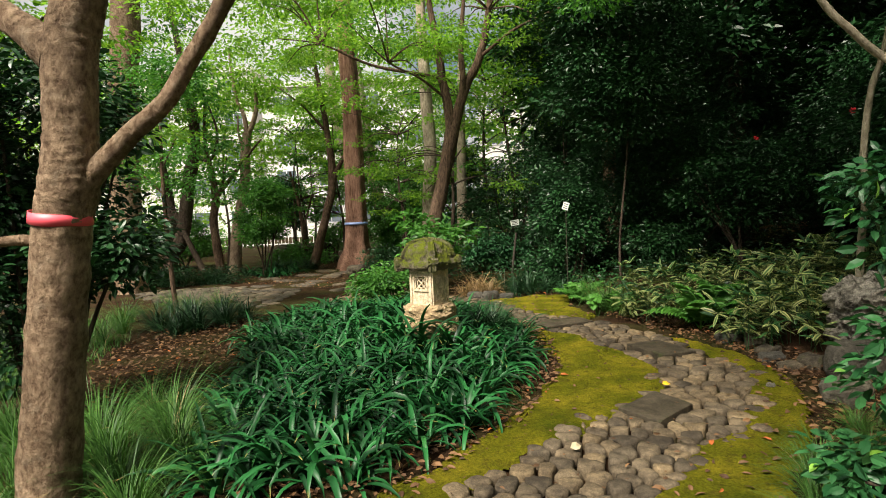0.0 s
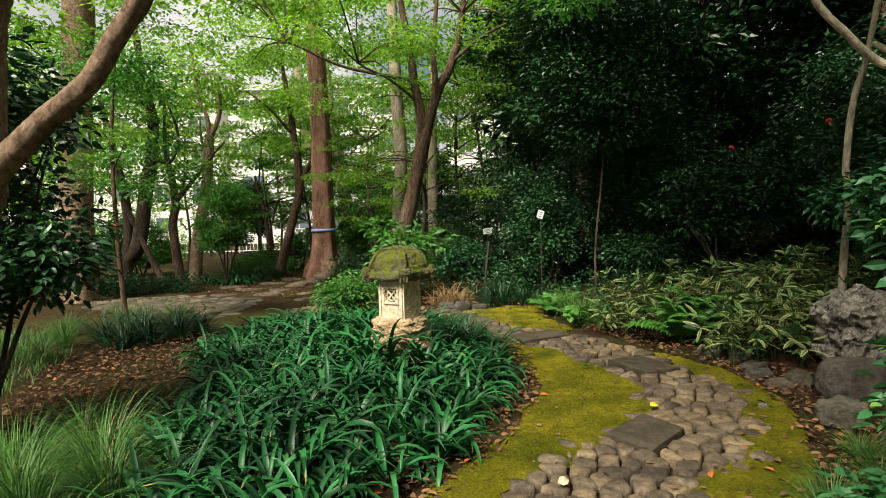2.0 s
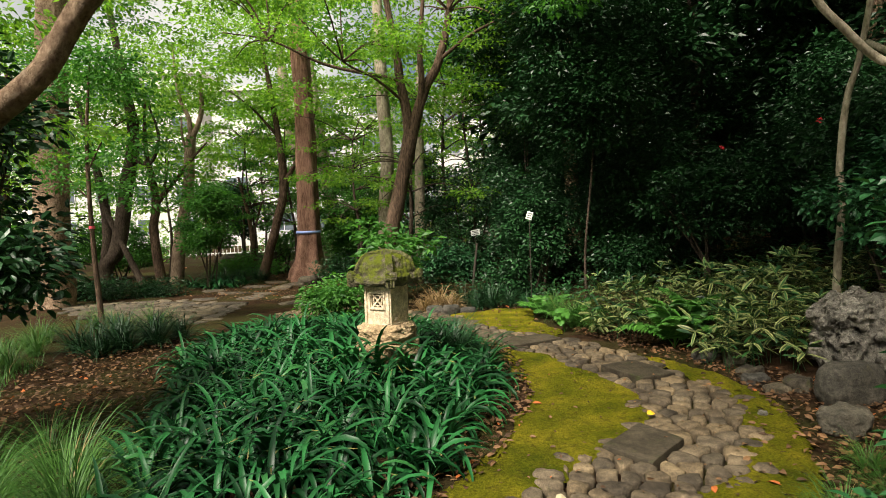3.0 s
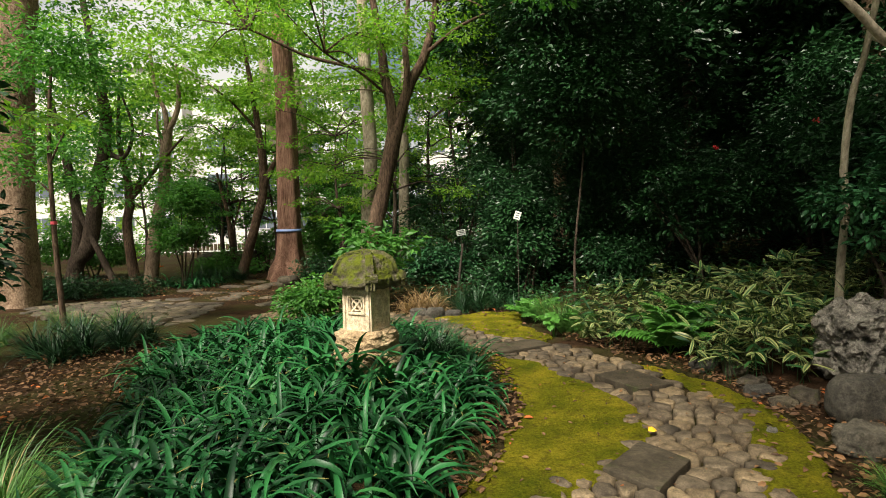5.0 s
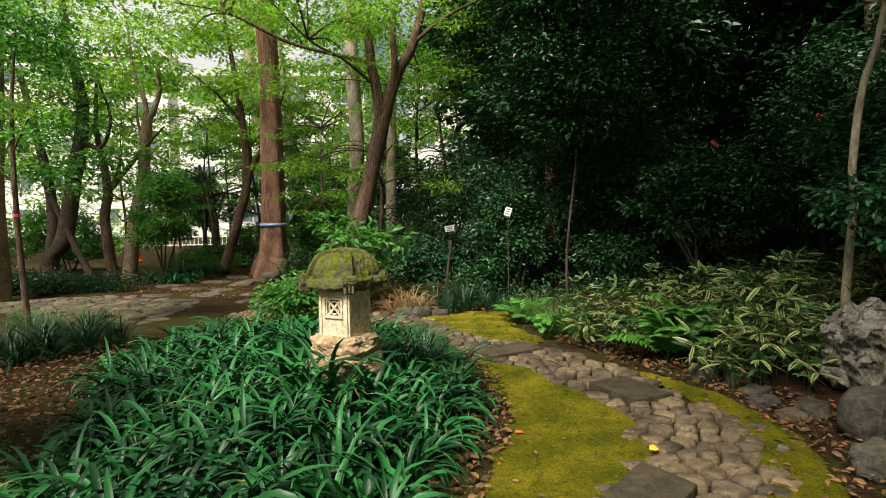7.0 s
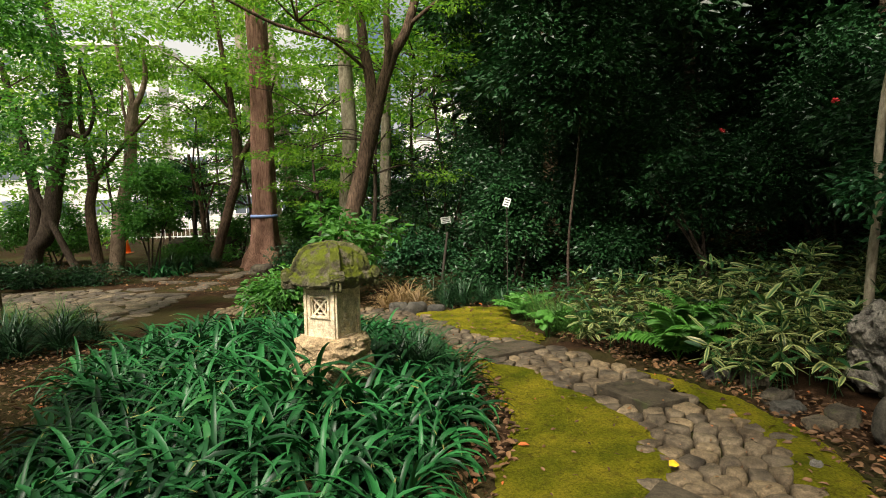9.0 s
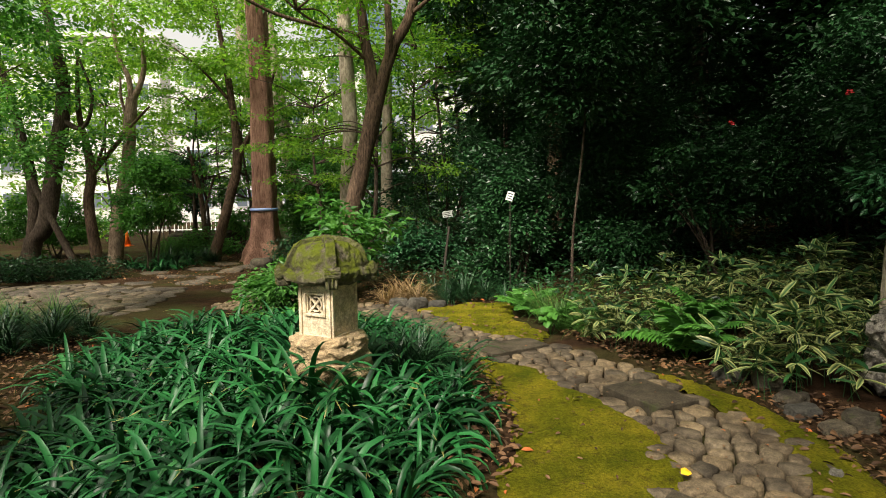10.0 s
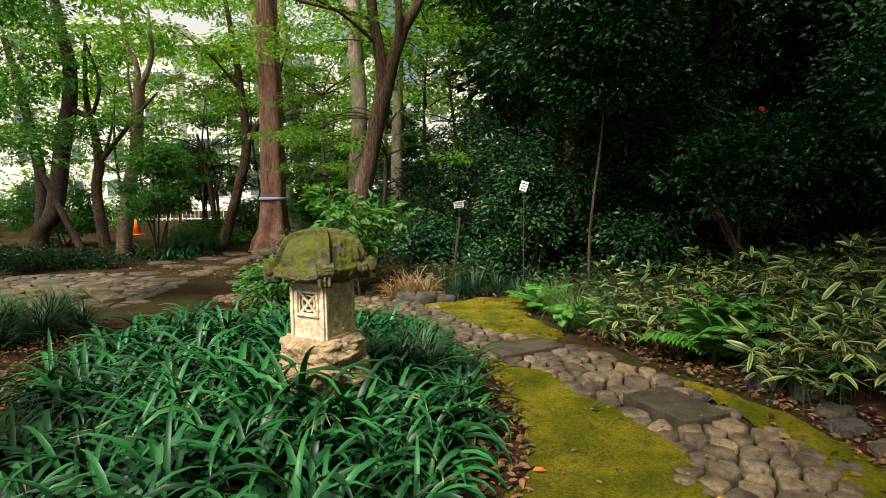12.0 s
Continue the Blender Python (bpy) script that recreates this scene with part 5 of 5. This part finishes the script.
# low grass on the slope left of the bed
gp = scatter([(-1.3, 2.2), (-2.2, 4.6), (-3.0, 7.4), (-4.6, 8.2), (-7.0, 8.5), (-7.0, 2.0), (-3.0, 0.5)], 0.12, 9)
vs, fs = [], []
for px, py in gp:
    if noise.noise((px * 0.8, py * 0.8, 4.0)) < -0.12 or (px > -3.6 - 0.25 * (py - 5) and py > 3.6):
        continue
    z = gz(px, py)
    for b in range(12):
        a, L, le = R.random() * 6.28, R.uniform(0.08, 0.26), R.uniform(0.2, 0.9)
        o = np.array([px + R.uniform(-0.07, 0.07), py + R.uniform(-0.07, 0.07), z - 0.01])
        d = np.array([math.cos(a) * math.sin(le), math.sin(a) * math.sin(le), math.cos(le)])
        sd = np.array([-math.sin(a), math.cos(a), 0]) * 0.004
        q = len(vs)
        vs += [o + sd, o - sd, o + d * L * 0.6 - sd * 0.7, o + d * L * 0.6 + sd * 0.7, o + d * L + np.array([math.cos(a), math.sin(a), -0.6]) * L * 0.2]
        fs += [(q, q + 1, q + 2), (q, q + 2, q + 3), (q + 3, q + 2, q + 4)]
tagged(new("grass", mesh_of("grass", vs, fs, [SEDGE])), "low green grass on the slope", "grass", kind="stuff")

# fallen leaves
lv, lw, ls = [], [], []
for poly, gap, sd in [([(-1.5, 2.3), (-0.2, 2.6), (0.5, 3.6), (1.0, 4.8), (1.0, 6.5), (0.6, 7.6), (0.4, 6.0), (0.3, 4.2), (-0.3, 3.3)], 0.035, 1), ([(1.65, 1.9), (2.2, 3.3), (2.55, 4.0), (2.68, 5.2), (2.2, 6.3), (1.9, 7.4), (2.4, 7.2), (3.0, 5.8), (3.5, 4.4), (3.2, 2.6)], 0.035, 2),
                      ([(-1.6, 3.0), (-2.0, 4.6), (-2.6, 6.8), (-3.0, 8.4), (-4.2, 8.2), (-3.9, 6.0), (-3.0, 3.6)], 0.045, 3), ([(-4.5, 12.6), (-1.6, 10.5), (-1.2, 17), (-5, 19), (-9, 18), (-7, 14.5)], 0.1, 4), ([(-0.3, 9.3), (1.8, 9.0), (1.6, 10.4), (0.0, 11.5), (-1.2, 11.0)], 0.07, 5),
                      (MOSS_AREAS[0], 0.16, 6), (MOSS_AREAS[1], 0.1, 7), (PATH_AREA, 0.17, 8), (MOSS_AREAS[2], 0.12, 9)]:
    pts = scatter(poly, gap, 900 + sd)
    for px, py in pts:
        a = R.random() * 6.28
        lv.append((px, py, gz(px, py) + (0.04 if sd == 8 else 0.03) + R.uniform(0, 0.012)))
        lw.append((math.cos(a), math.sin(a), R.uniform(-0.15, 0.35)))
        ls.append(R.uniform(0.02, 0.045) if sd in (6, 8) else R.uniform(0.03, 0.075))
tagged(new("fallen_leaves", leaf_mesh("fallen_leaves", lv, lw, np.array(ls), LITTER, 0.45, True, 0.2)), "scattered brown and tan fallen leaves", "leaves", kind="stuff")


# ---------------------------------------------------------------- rocks
def rock(x, y, w, d, h, mat, label, turn=0, rough=0.12, flat=0.8, seed=0, name="rock", sink=0.04, z=None):
    bm = bmesh.new()
    bmesh.ops.create_icosphere(bm, subdivisions=6 if rough > 0.2 else 4, radius=1)
    for v in bm.verts:
        c = v.co
        k = (abs(c.x) ** 3.2 + abs(c.y) ** 3.2 + abs(c.z) ** 3.2) ** (-1 / 3.2)
        v.co = c * k
        if v.co.z > flat:
            v.co.z = flat + (v.co.z - flat) * 0.25
    rough_up(bm, rough * 1.6, 1.3, seed), rough_up(bm, rough, 3.0, seed + 1), rough_up(bm, rough * 0.35, 9, seed + 2)
    if rough > 0.2:
        rough_up(bm, 0.06, 7, seed + 3), rough_up(bm, 0.03, 17, seed + 4)
    for v in bm.verts:
        v.co = Vector((v.co.x * w / 2, v.co.y * d / 2, (v.co.z + 1) * h / 2))
    me = bpy.data.meshes.new(name)
    for f in bm.faces:
        f.smooth = True
    bm.to_mesh(me)
    bm.free()
    me.materials.append(mat)
    ob = new(name, me)
    ob.matrix_world = pose(x, y, (gz(x, y) if z is None else z) - sink, 0, 0, turn)
    return tagged(ob, label, "rock", "edging rocks")


rock(3.76, 5.0, 0.66, 0.56, 0.64, PALE_ROCK, "pale deeply pitted craggy boulder", 20, 0.22, 0.9, 1)
rock(3.2, 4.35, 0.5, 0.24, 0.36, DARK_ROCK, "upright dark flat-faced edging stone", 8, 0.05, 0.9, 2)
rock(2.86, 4.68, 0.2, 0.15, 0.11, ROCK, "small tan rounded edging stone", 10, 0.1, 0.8, 3)
rock(3.06, 4.72, 0.2, 0.2, 0.16, ROCK, "small tan rounded edging stone", 50, 0.1, 0.8, 4)
rock(2.84, 5.72, 0.3, 0.2, 0.14, DARK_ROCK, "dark rounded stone in leaf litter", 20, 0.1, 0.8, 5)
rock(2.98, 5.5, 0.26, 0.2, 0.2, ROCK, "mossy tan edging stone", 70, 0.12, 0.8, 6)
rock(2.92, 5.15, 0.22, 0.18, 0.13, ROCK, "mossy tan edging stone", 30, 0.12, 0.8, 7)
rock(2.85, 4.95, 0.21, 0.15, 0.12, DARK_ROCK, "dark rounded stone in leaf litter", 0, 0.1, 0.8, 8)
rock(2.78, 3.85, 0.28, 0.26, 0.22, DARK_ROCK, "rough grey edging stone", 15, 0.15, 0.8, 9)
rock(2.98, 4.05, 0.22, 0.17, 0.14, ROCK, "rough brown edging stone", -20, 0.12, 0.8, 10)
rock(2.85, 3.45, 0.24, 0.2, 0.15, ROCK, "rough brown edging stone", 35, 0.14, 0.8, 11)
rock(2.42, 4.15, 0.06, 0.06, 0.06, PALE_ROCK, "small white pebble on the moss", 35, 0.1, 0.8, 12, "pebble", 0.0)
rock(0.28, 9.05, 0.26, 0.2, 0.18, DARK_ROCK, "dark rounded stone at the path edge", 0, 0.1, 0.8, 13)
rock(0.52, 8.95, 0.3, 0.2, 0.2, DARK_ROCK, "dark rounded stone at the path edge", 30, 0.1, 0.8, 14)
rock(0.78, 8.95, 0.24, 0.2, 0.15, DARK_ROCK, "dark rounded stone at the path edge", -10, 0.1, 0.8, 15)
rock(-2.75, 14.6, 0.5, 0.4, 0.32, ROCK, "grey rock beside the flagstones", 0, 0.12, 0.8, 16)
rock(-5.6, 19.4, 2.0, 1.2, 0.75, ROCK, "large mossy rock among the trunks", 0, 0.12, 0.8, 17)
for i in range(7):
    rock(-5.6 + i * 0.27, 10.3 - i * 0.22, R.uniform(0.25, 0.42), 0.24, R.uniform(0.14, 0.24), ROCK, "grey edging stone along the far path", R.uniform(0, 90), 0.12, 0.8, 30 + i)


# ---------------------------------------------------------------- signs, stakes, cone
def plant_sign(x, y, z, w, h, tilt, turn, label):
    s = thing("plant_sign", (x, y, gz(x, y)), label, "sign", "plant signs")
    zz = z - s.location.z
    bm = bmesh.new()
    box(bm, (0.010, 0.010, zz + 0.06), pose(0, 0.011, zz / 2 - 0.03))
    part("stake", bm, STAKE, s)
    bm = bmesh.new()
    box(bm, (w, 0.008, h), pose(0, 0, zz, 0, tilt, 0))
    bevel(bm, 0.002)
    b = part("board", bm, WHITE, s, "small white label board")
    for k in range(3):
        bm = bmesh.new()
        box(bm, (w * (0.75 - 0.15 * (k % 2)), 0.002, h * 0.1), pose(0, 0, zz, 0, tilt, 0) @ pose(0, -0.0055, h * (0.27 - 0.27 * k)))
        part("writing", bm, INK, b)
    s.rotation_euler = (0, 0, radians(turn))
    return s


plant_sign(1.15, 11.3, 1.17, 0.17, 0.11, -8, -5, "small white plant label on a thin stake")
plant_sign(1.82, 9.28, 1.46, 0.095, 0.125, 18, -10, "small white plant label on a brown stake")
for pts in ([(0.98, 10.4, 0.45, 0.022), (1.1, 10.5, 1.0, 0.018)], [(1.45, 10.0, 0.5, 0.016), (1.68, 10.1, 0.85, 0.014)]):
    x, y = pts[0][:2]
    s = new("stake", tube("stake", np.array([(x, y, gz(x, y) - 0.05, pts[0][3]), *[((x + pts[1][0]) / 2, (y + pts[1][1]) / 2, (gz(x, y) + pts[1][2]) / 2, pts[0][3])], pts[1]]), STAKE, 8, 3, 0.05))
    tagged(s, "leaning weathered wooden stake on the bank", "stake", "stakes")

cone = thing("traffic_cone", (-9.25, 22.6, gz(-9.25, 22.6)), "orange plastic traffic cone by the fence", "traffic cone")
bm = bmesh.new()
box(bm, (0.38, 0.38, 0.035), pose(0, 0, 0.018))
bevel(bm, 0.01)
part("base_plate", bm, ORANGE, cone)
bm = bmesh.new()
bmesh.ops.create_cone(bm, cap_ends=True, segments=24, radius1=0.15, radius2=0.03, depth=0.66, matrix=pose(0, 0, 0.365))
part("cone_body", bm, ORANGE, cone, "", True)


def flower(x, y, z, r, mat, label):
    f = thing("flower", (x, y, z), label, "flower", "blossoms")
    f.rotation_euler = (radians(R.uniform(45, 80)), radians(R.uniform(-30, 30)), radians(R.uniform(-30, 30)))
    for i in range(6):
        bm = bmesh.new()
        bmesh.ops.create_icosphere(bm, subdivisions=1, radius=r * 0.55, matrix=pose(0, 0, 0, 0, 0, 60 * i) @ pose(r * 0.5, 0, 0, 0, -30, 0) @ Matrix.Diagonal((1, 0.8, 0.3, 1)))
        part("petal", bm, mat, f, "", True)
    return f


for p in [(4.55, 8.6, 2.35), (5.3, 7.6, 2.55)]:
    flower(*p, 0.05, FLOWER, "small red camellia blossom in the thicket")
for p in [(4.35, 5.3, 1.25), (4.6, 5.1, 1.3), (2.5, 2.75, 0.4), (4.2, 5.35, 1.5)]:
    flower(*p, 0.028, FLOWER_ORANGE, "small orange-red blossom among leaves")
for (x, y, mat, lab) in [(1.63, 4.2, YELLOW, "bright yellow fallen leaf on the cobbles"), (1.43, 5.3, PALE_LEAF, "pale curled fallen leaf on the moss"), (0.72, 3.08, PALE_LEAF, "pale curled fallen leaf on the moss")]:
    ob = new("fallen_leaf", leaf_mesh("fallen_leaf", [(0, 0, 0)], [(0.9, 0.3, 0.1)], 0.075, mat, 0.7, True, 0.25))
    ob.location = (x, y, gz(x, y) + 0.055)
    tagged(ob, lab, "leaf")


# ---------------------------------------------------------------- beyond the grove
def building(x0, x1, y, z1, storeys, label):
    b = thing("apartment_building", ((x0 + x1) / 2, y, 0), label, "building", "buildings beyond the garden")
    w = x1 - x0
    bm = bmesh.new()
    box(bm, (w, 10, z1 + 0.4), pose(0, 5, z1 / 2 - 0.2))
    part("wall", bm, WALL, b)
    bm = bmesh.new()
    box(bm, (w + 0.6, 10.6, 0.35), pose(0, 5, z1 + 0.17))
    part("roof", bm, WALL, b)
    n = max(2, int(w / 3.2))
    for s in range(storeys):
        for i in range(n):
            cx, cz = -w / 2 + (i + 0.5) * w / n, (s + 0.55) * z1 / storeys
            bm = bmesh.new()
            box(bm, (1.7, 0.12, 1.4), pose(cx, -0.03, cz))
            win = part("window", bm, RAIL, b)
            for sx in (-0.41, 0.41):
                bm = bmesh.new()
                box(bm, (0.76, 0.06, 1.26), pose(cx + sx, -0.085, cz))
                part("pane", bm, GLASSY, win)
    return b


building(-16, -2, 46, 12, 4, "pale apartment building seen through the trees")
building(-40, -19, 52, 15, 5, "pale apartment building seen through the trees")
building(2, 18, 60, 14, 4, "pale apartment building seen through the trees")
fence = thing("fence", (-14, 31, gz(-14, 31)), "white metal railing beyond the grove", "fence")
bm = bmesh.new()
for z in (0.15, 1.15):
    box(bm, (24, 0.04, 0.05), pose(0, 0, z))
part("rail", bm, RAIL, fence)
bm = bmesh.new()
box(bm, (0.022, 0.022, 1.1), pose(0, 0, 0.6))
bar = part("bar", bm, RAIL, fence)
bar.location = (-11.9, 0, 0)
for i in range(1, 120):
    o = new("bar", bar.data)
    o.parent = fence
    o.location = (-11.9 + i * 0.2, 0, 0)


def woods(name, label, clumps, per, size, mat):
    at, way = clump_points(clumps, per)
    ob = new(name, leaf_mesh(name, at, way, size * N.uniform(0.6, 1.2, len(at)), mat, 0.6))
    return tagged(ob, label, "woods", kind="stuff")


woods("far_woods", "sunlit green trees at the edge of the grove", sprays(70, (-24, -1), (22, 29), (2.5, 11), (0.8, 1.6), 0.3, 77) + sprays(190, (-24, 4.5), (18.5, 27), (2.0, 8.0), (0.5, 1.1), 0.25, 83) + sprays(70, (-3, 5.5), (17.5, 24), (2.6, 7.5), (0.5, 1.1), 0.25, 89) + sprays(64, (-15, 3), (21, 28), (0.5, 4.6), (0.5, 1.0), 0.3, 85), 110, 0.2, MAPLE)
woods("far_thicket", "low green undergrowth at the edge of the grove", sprays(36, (-26, 0), (23, 30), (0.2, 1.2), (0.5, 1.0), 0.5, 78) + sprays(40, (-4.2, 2.2), (18.6, 23), (0.4, 4.2), (0.4, 0.9), 0.4, 86), 420, 0.15, GREEN)
# second and last groups, mostly out of view, added to block sky light
woods("dark_woods", "dense dark evergreen woods behind the bank, plus unseen leaves blocking sky", sprays(215, (2.6, 22), (15, 22), (2.5, 13), (1.0, 1.9), 0.5, 79) + sprays(150, (10, 18), (-4, 15), (1.5, 11), (1.0, 1.8), 0.5, 80) + sprays(95, (1.9, 12), (14.5, 19), (1.2, 6.5), (0.8, 1.4), 0.6, 84) + sprays(60, (5.0, 9.5), (-5, 3.5), (2.5, 9), (0.9, 1.5), 0.5, 88), 130, 0.32, EVERGREEN)
# never in view: leaf mass added behind the camera to cut sky light
woods("rear_sky_screen", "unseen leaves behind the camera, added to block sky light", sprays(120, (-14, 12), (-12, -6), (0.5, 9), (1.0, 1.8), 0.5, 81), 90, 0.32, GREEN)


# ---------------------------------------------------------------- paving stones
def pave(area, gap, seed, mat, parent, h, name, limit, skip=(), reach=1.0, sort=None):
    xs, ys = [p[0] for p in area], [p[1] for p in area]
    m = gap * 2
    pts = scatter([(min(xs) - m, min(ys) - m), (max(xs) + m, min(ys) - m), (max(xs) + m, max(ys) + m), (min(xs) - m, max(ys) + m)], gap, seed, 90000)
    pts = pts[np.random.default_rng(seed).random(len(pts)) > 0.14]        # some stones are larger
    for s in skip:
        hit, d = inside(s, pts[:, 0], pts[:, 1])
        pts = pts[~hit & (d > gap * 0.3)]
    cells = cell_polygons(pts, area, gap * reach, skip)
    hit, d = inside(area, pts[:, 0], pts[:, 1])
    keep = np.where(hit | (d < gap * 0.12))[0]
    pts, cells = pts[keep], [cells[q] for q in keep]
    order = sorted(range(len(pts)), key=sort(pts)) if sort else range(len(pts))
    rest_v, rest_f = [], []
    for rank, i in enumerate(order):
        if len(cells[i]) < 3:
            continue
        hh = h * R.uniform(0.75, 1.25)
        me, mid = stone_mesh(name, cells[i], hh, mat)
        z = gz(*mid)
        if rank < limit:
            child(name, me, parent, "", Matrix.Translation(Vector((mid[0], mid[1], z - 0.005)) - parent.location))
        else:
            co = np.zeros(len(me.vertices) * 3, np.float32)
            me.vertices.foreach_get("co", co)
            ix = np.zeros(len(me.polygons) * 3, np.int32)
            me.polygons.foreach_get("vertices", ix)
            rest_f.append(ix.reshape(-1, 3) + sum(len(v) for v in rest_v))
            rest_v.append(co.reshape(-1, 3) + np.array([mid[0], mid[1], z - 0.005]) - np.array(parent.location))
    if rest_v:
        tagged(child("cobbles", mesh_of("cobbles", np.concatenate(rest_v), np.concatenate(rest_f), [mat]), parent), kind="stuff")


pave(PATH_AREA, 0.1, 21, COBBLE, stone_path, 0.036, "cobble", 300, SLABS, 1.35, lambda p: (lambda i: abs(p[i][1] - 4.6) if p[i][1] > 2.2 else 90 - p[i][1]))

far_path = tagged(new("flagstone_path"), "far path of flat flagstones and cobbles", "path", kind="structure")
FLAGS = [[(-4.42, 9.75), (-4.2, 9.92), (-5.54, 11.5), (-5.8, 11.42)], [(-3.68, 9.48), (-3.5, 9.68), (-4.42, 10.86), (-4.66, 10.78)]]
for f in FLAGS:
    slab_part(far_path, f, 0.05, FLAG, gz(f[0][0], f[0][1]), "cut_stone", "long cut grey paving stone")
for i, (fx, fy, fr) in enumerate([(-3.7, 11.7, 0.42), (-3.55, 12.5, 0.38), (-4.5, 12.6, 0.35), (-3.5, 13.4, 0.36), (-4.3, 13.8, 0.42), (-3.4, 14.4, 0.4), (-4.1, 15.0, 0.42), (-3.3, 15.3, 0.38), (-5.0, 14.4, 0.35), (-2.4, 11.3, 0.35), (-1.9, 10.6, 0.32), (-2.6, 12.4, 0.3), (-3.9, 16.0, 0.4)]):
    cell = [(fx + math.cos(a) * fr * R.uniform(0.75, 1.15), fy + math.sin(a) * fr * R.uniform(0.6, 0.9)) for a in np.linspace(0, 6.28, 8)[:-1]]
    me, mid = stone_mesh("flagstone", cell, 0.03, FLAG, 0.0, 16, 0.2)
    child("flagstone", me, far_path, "", Matrix.Translation((mid[0], mid[1], gz(*mid))))
pave([(-3.3, 9.2), (-3.4, 11.4), (-5.2, 12.8), (-7.5, 12.6), (-6.6, 11.2), (-5.2, 10.2), (-4.3, 9.2)], 0.2, 23, FLAG, far_path, 0.022, "cobble", 200, FLAGS, 1.1)
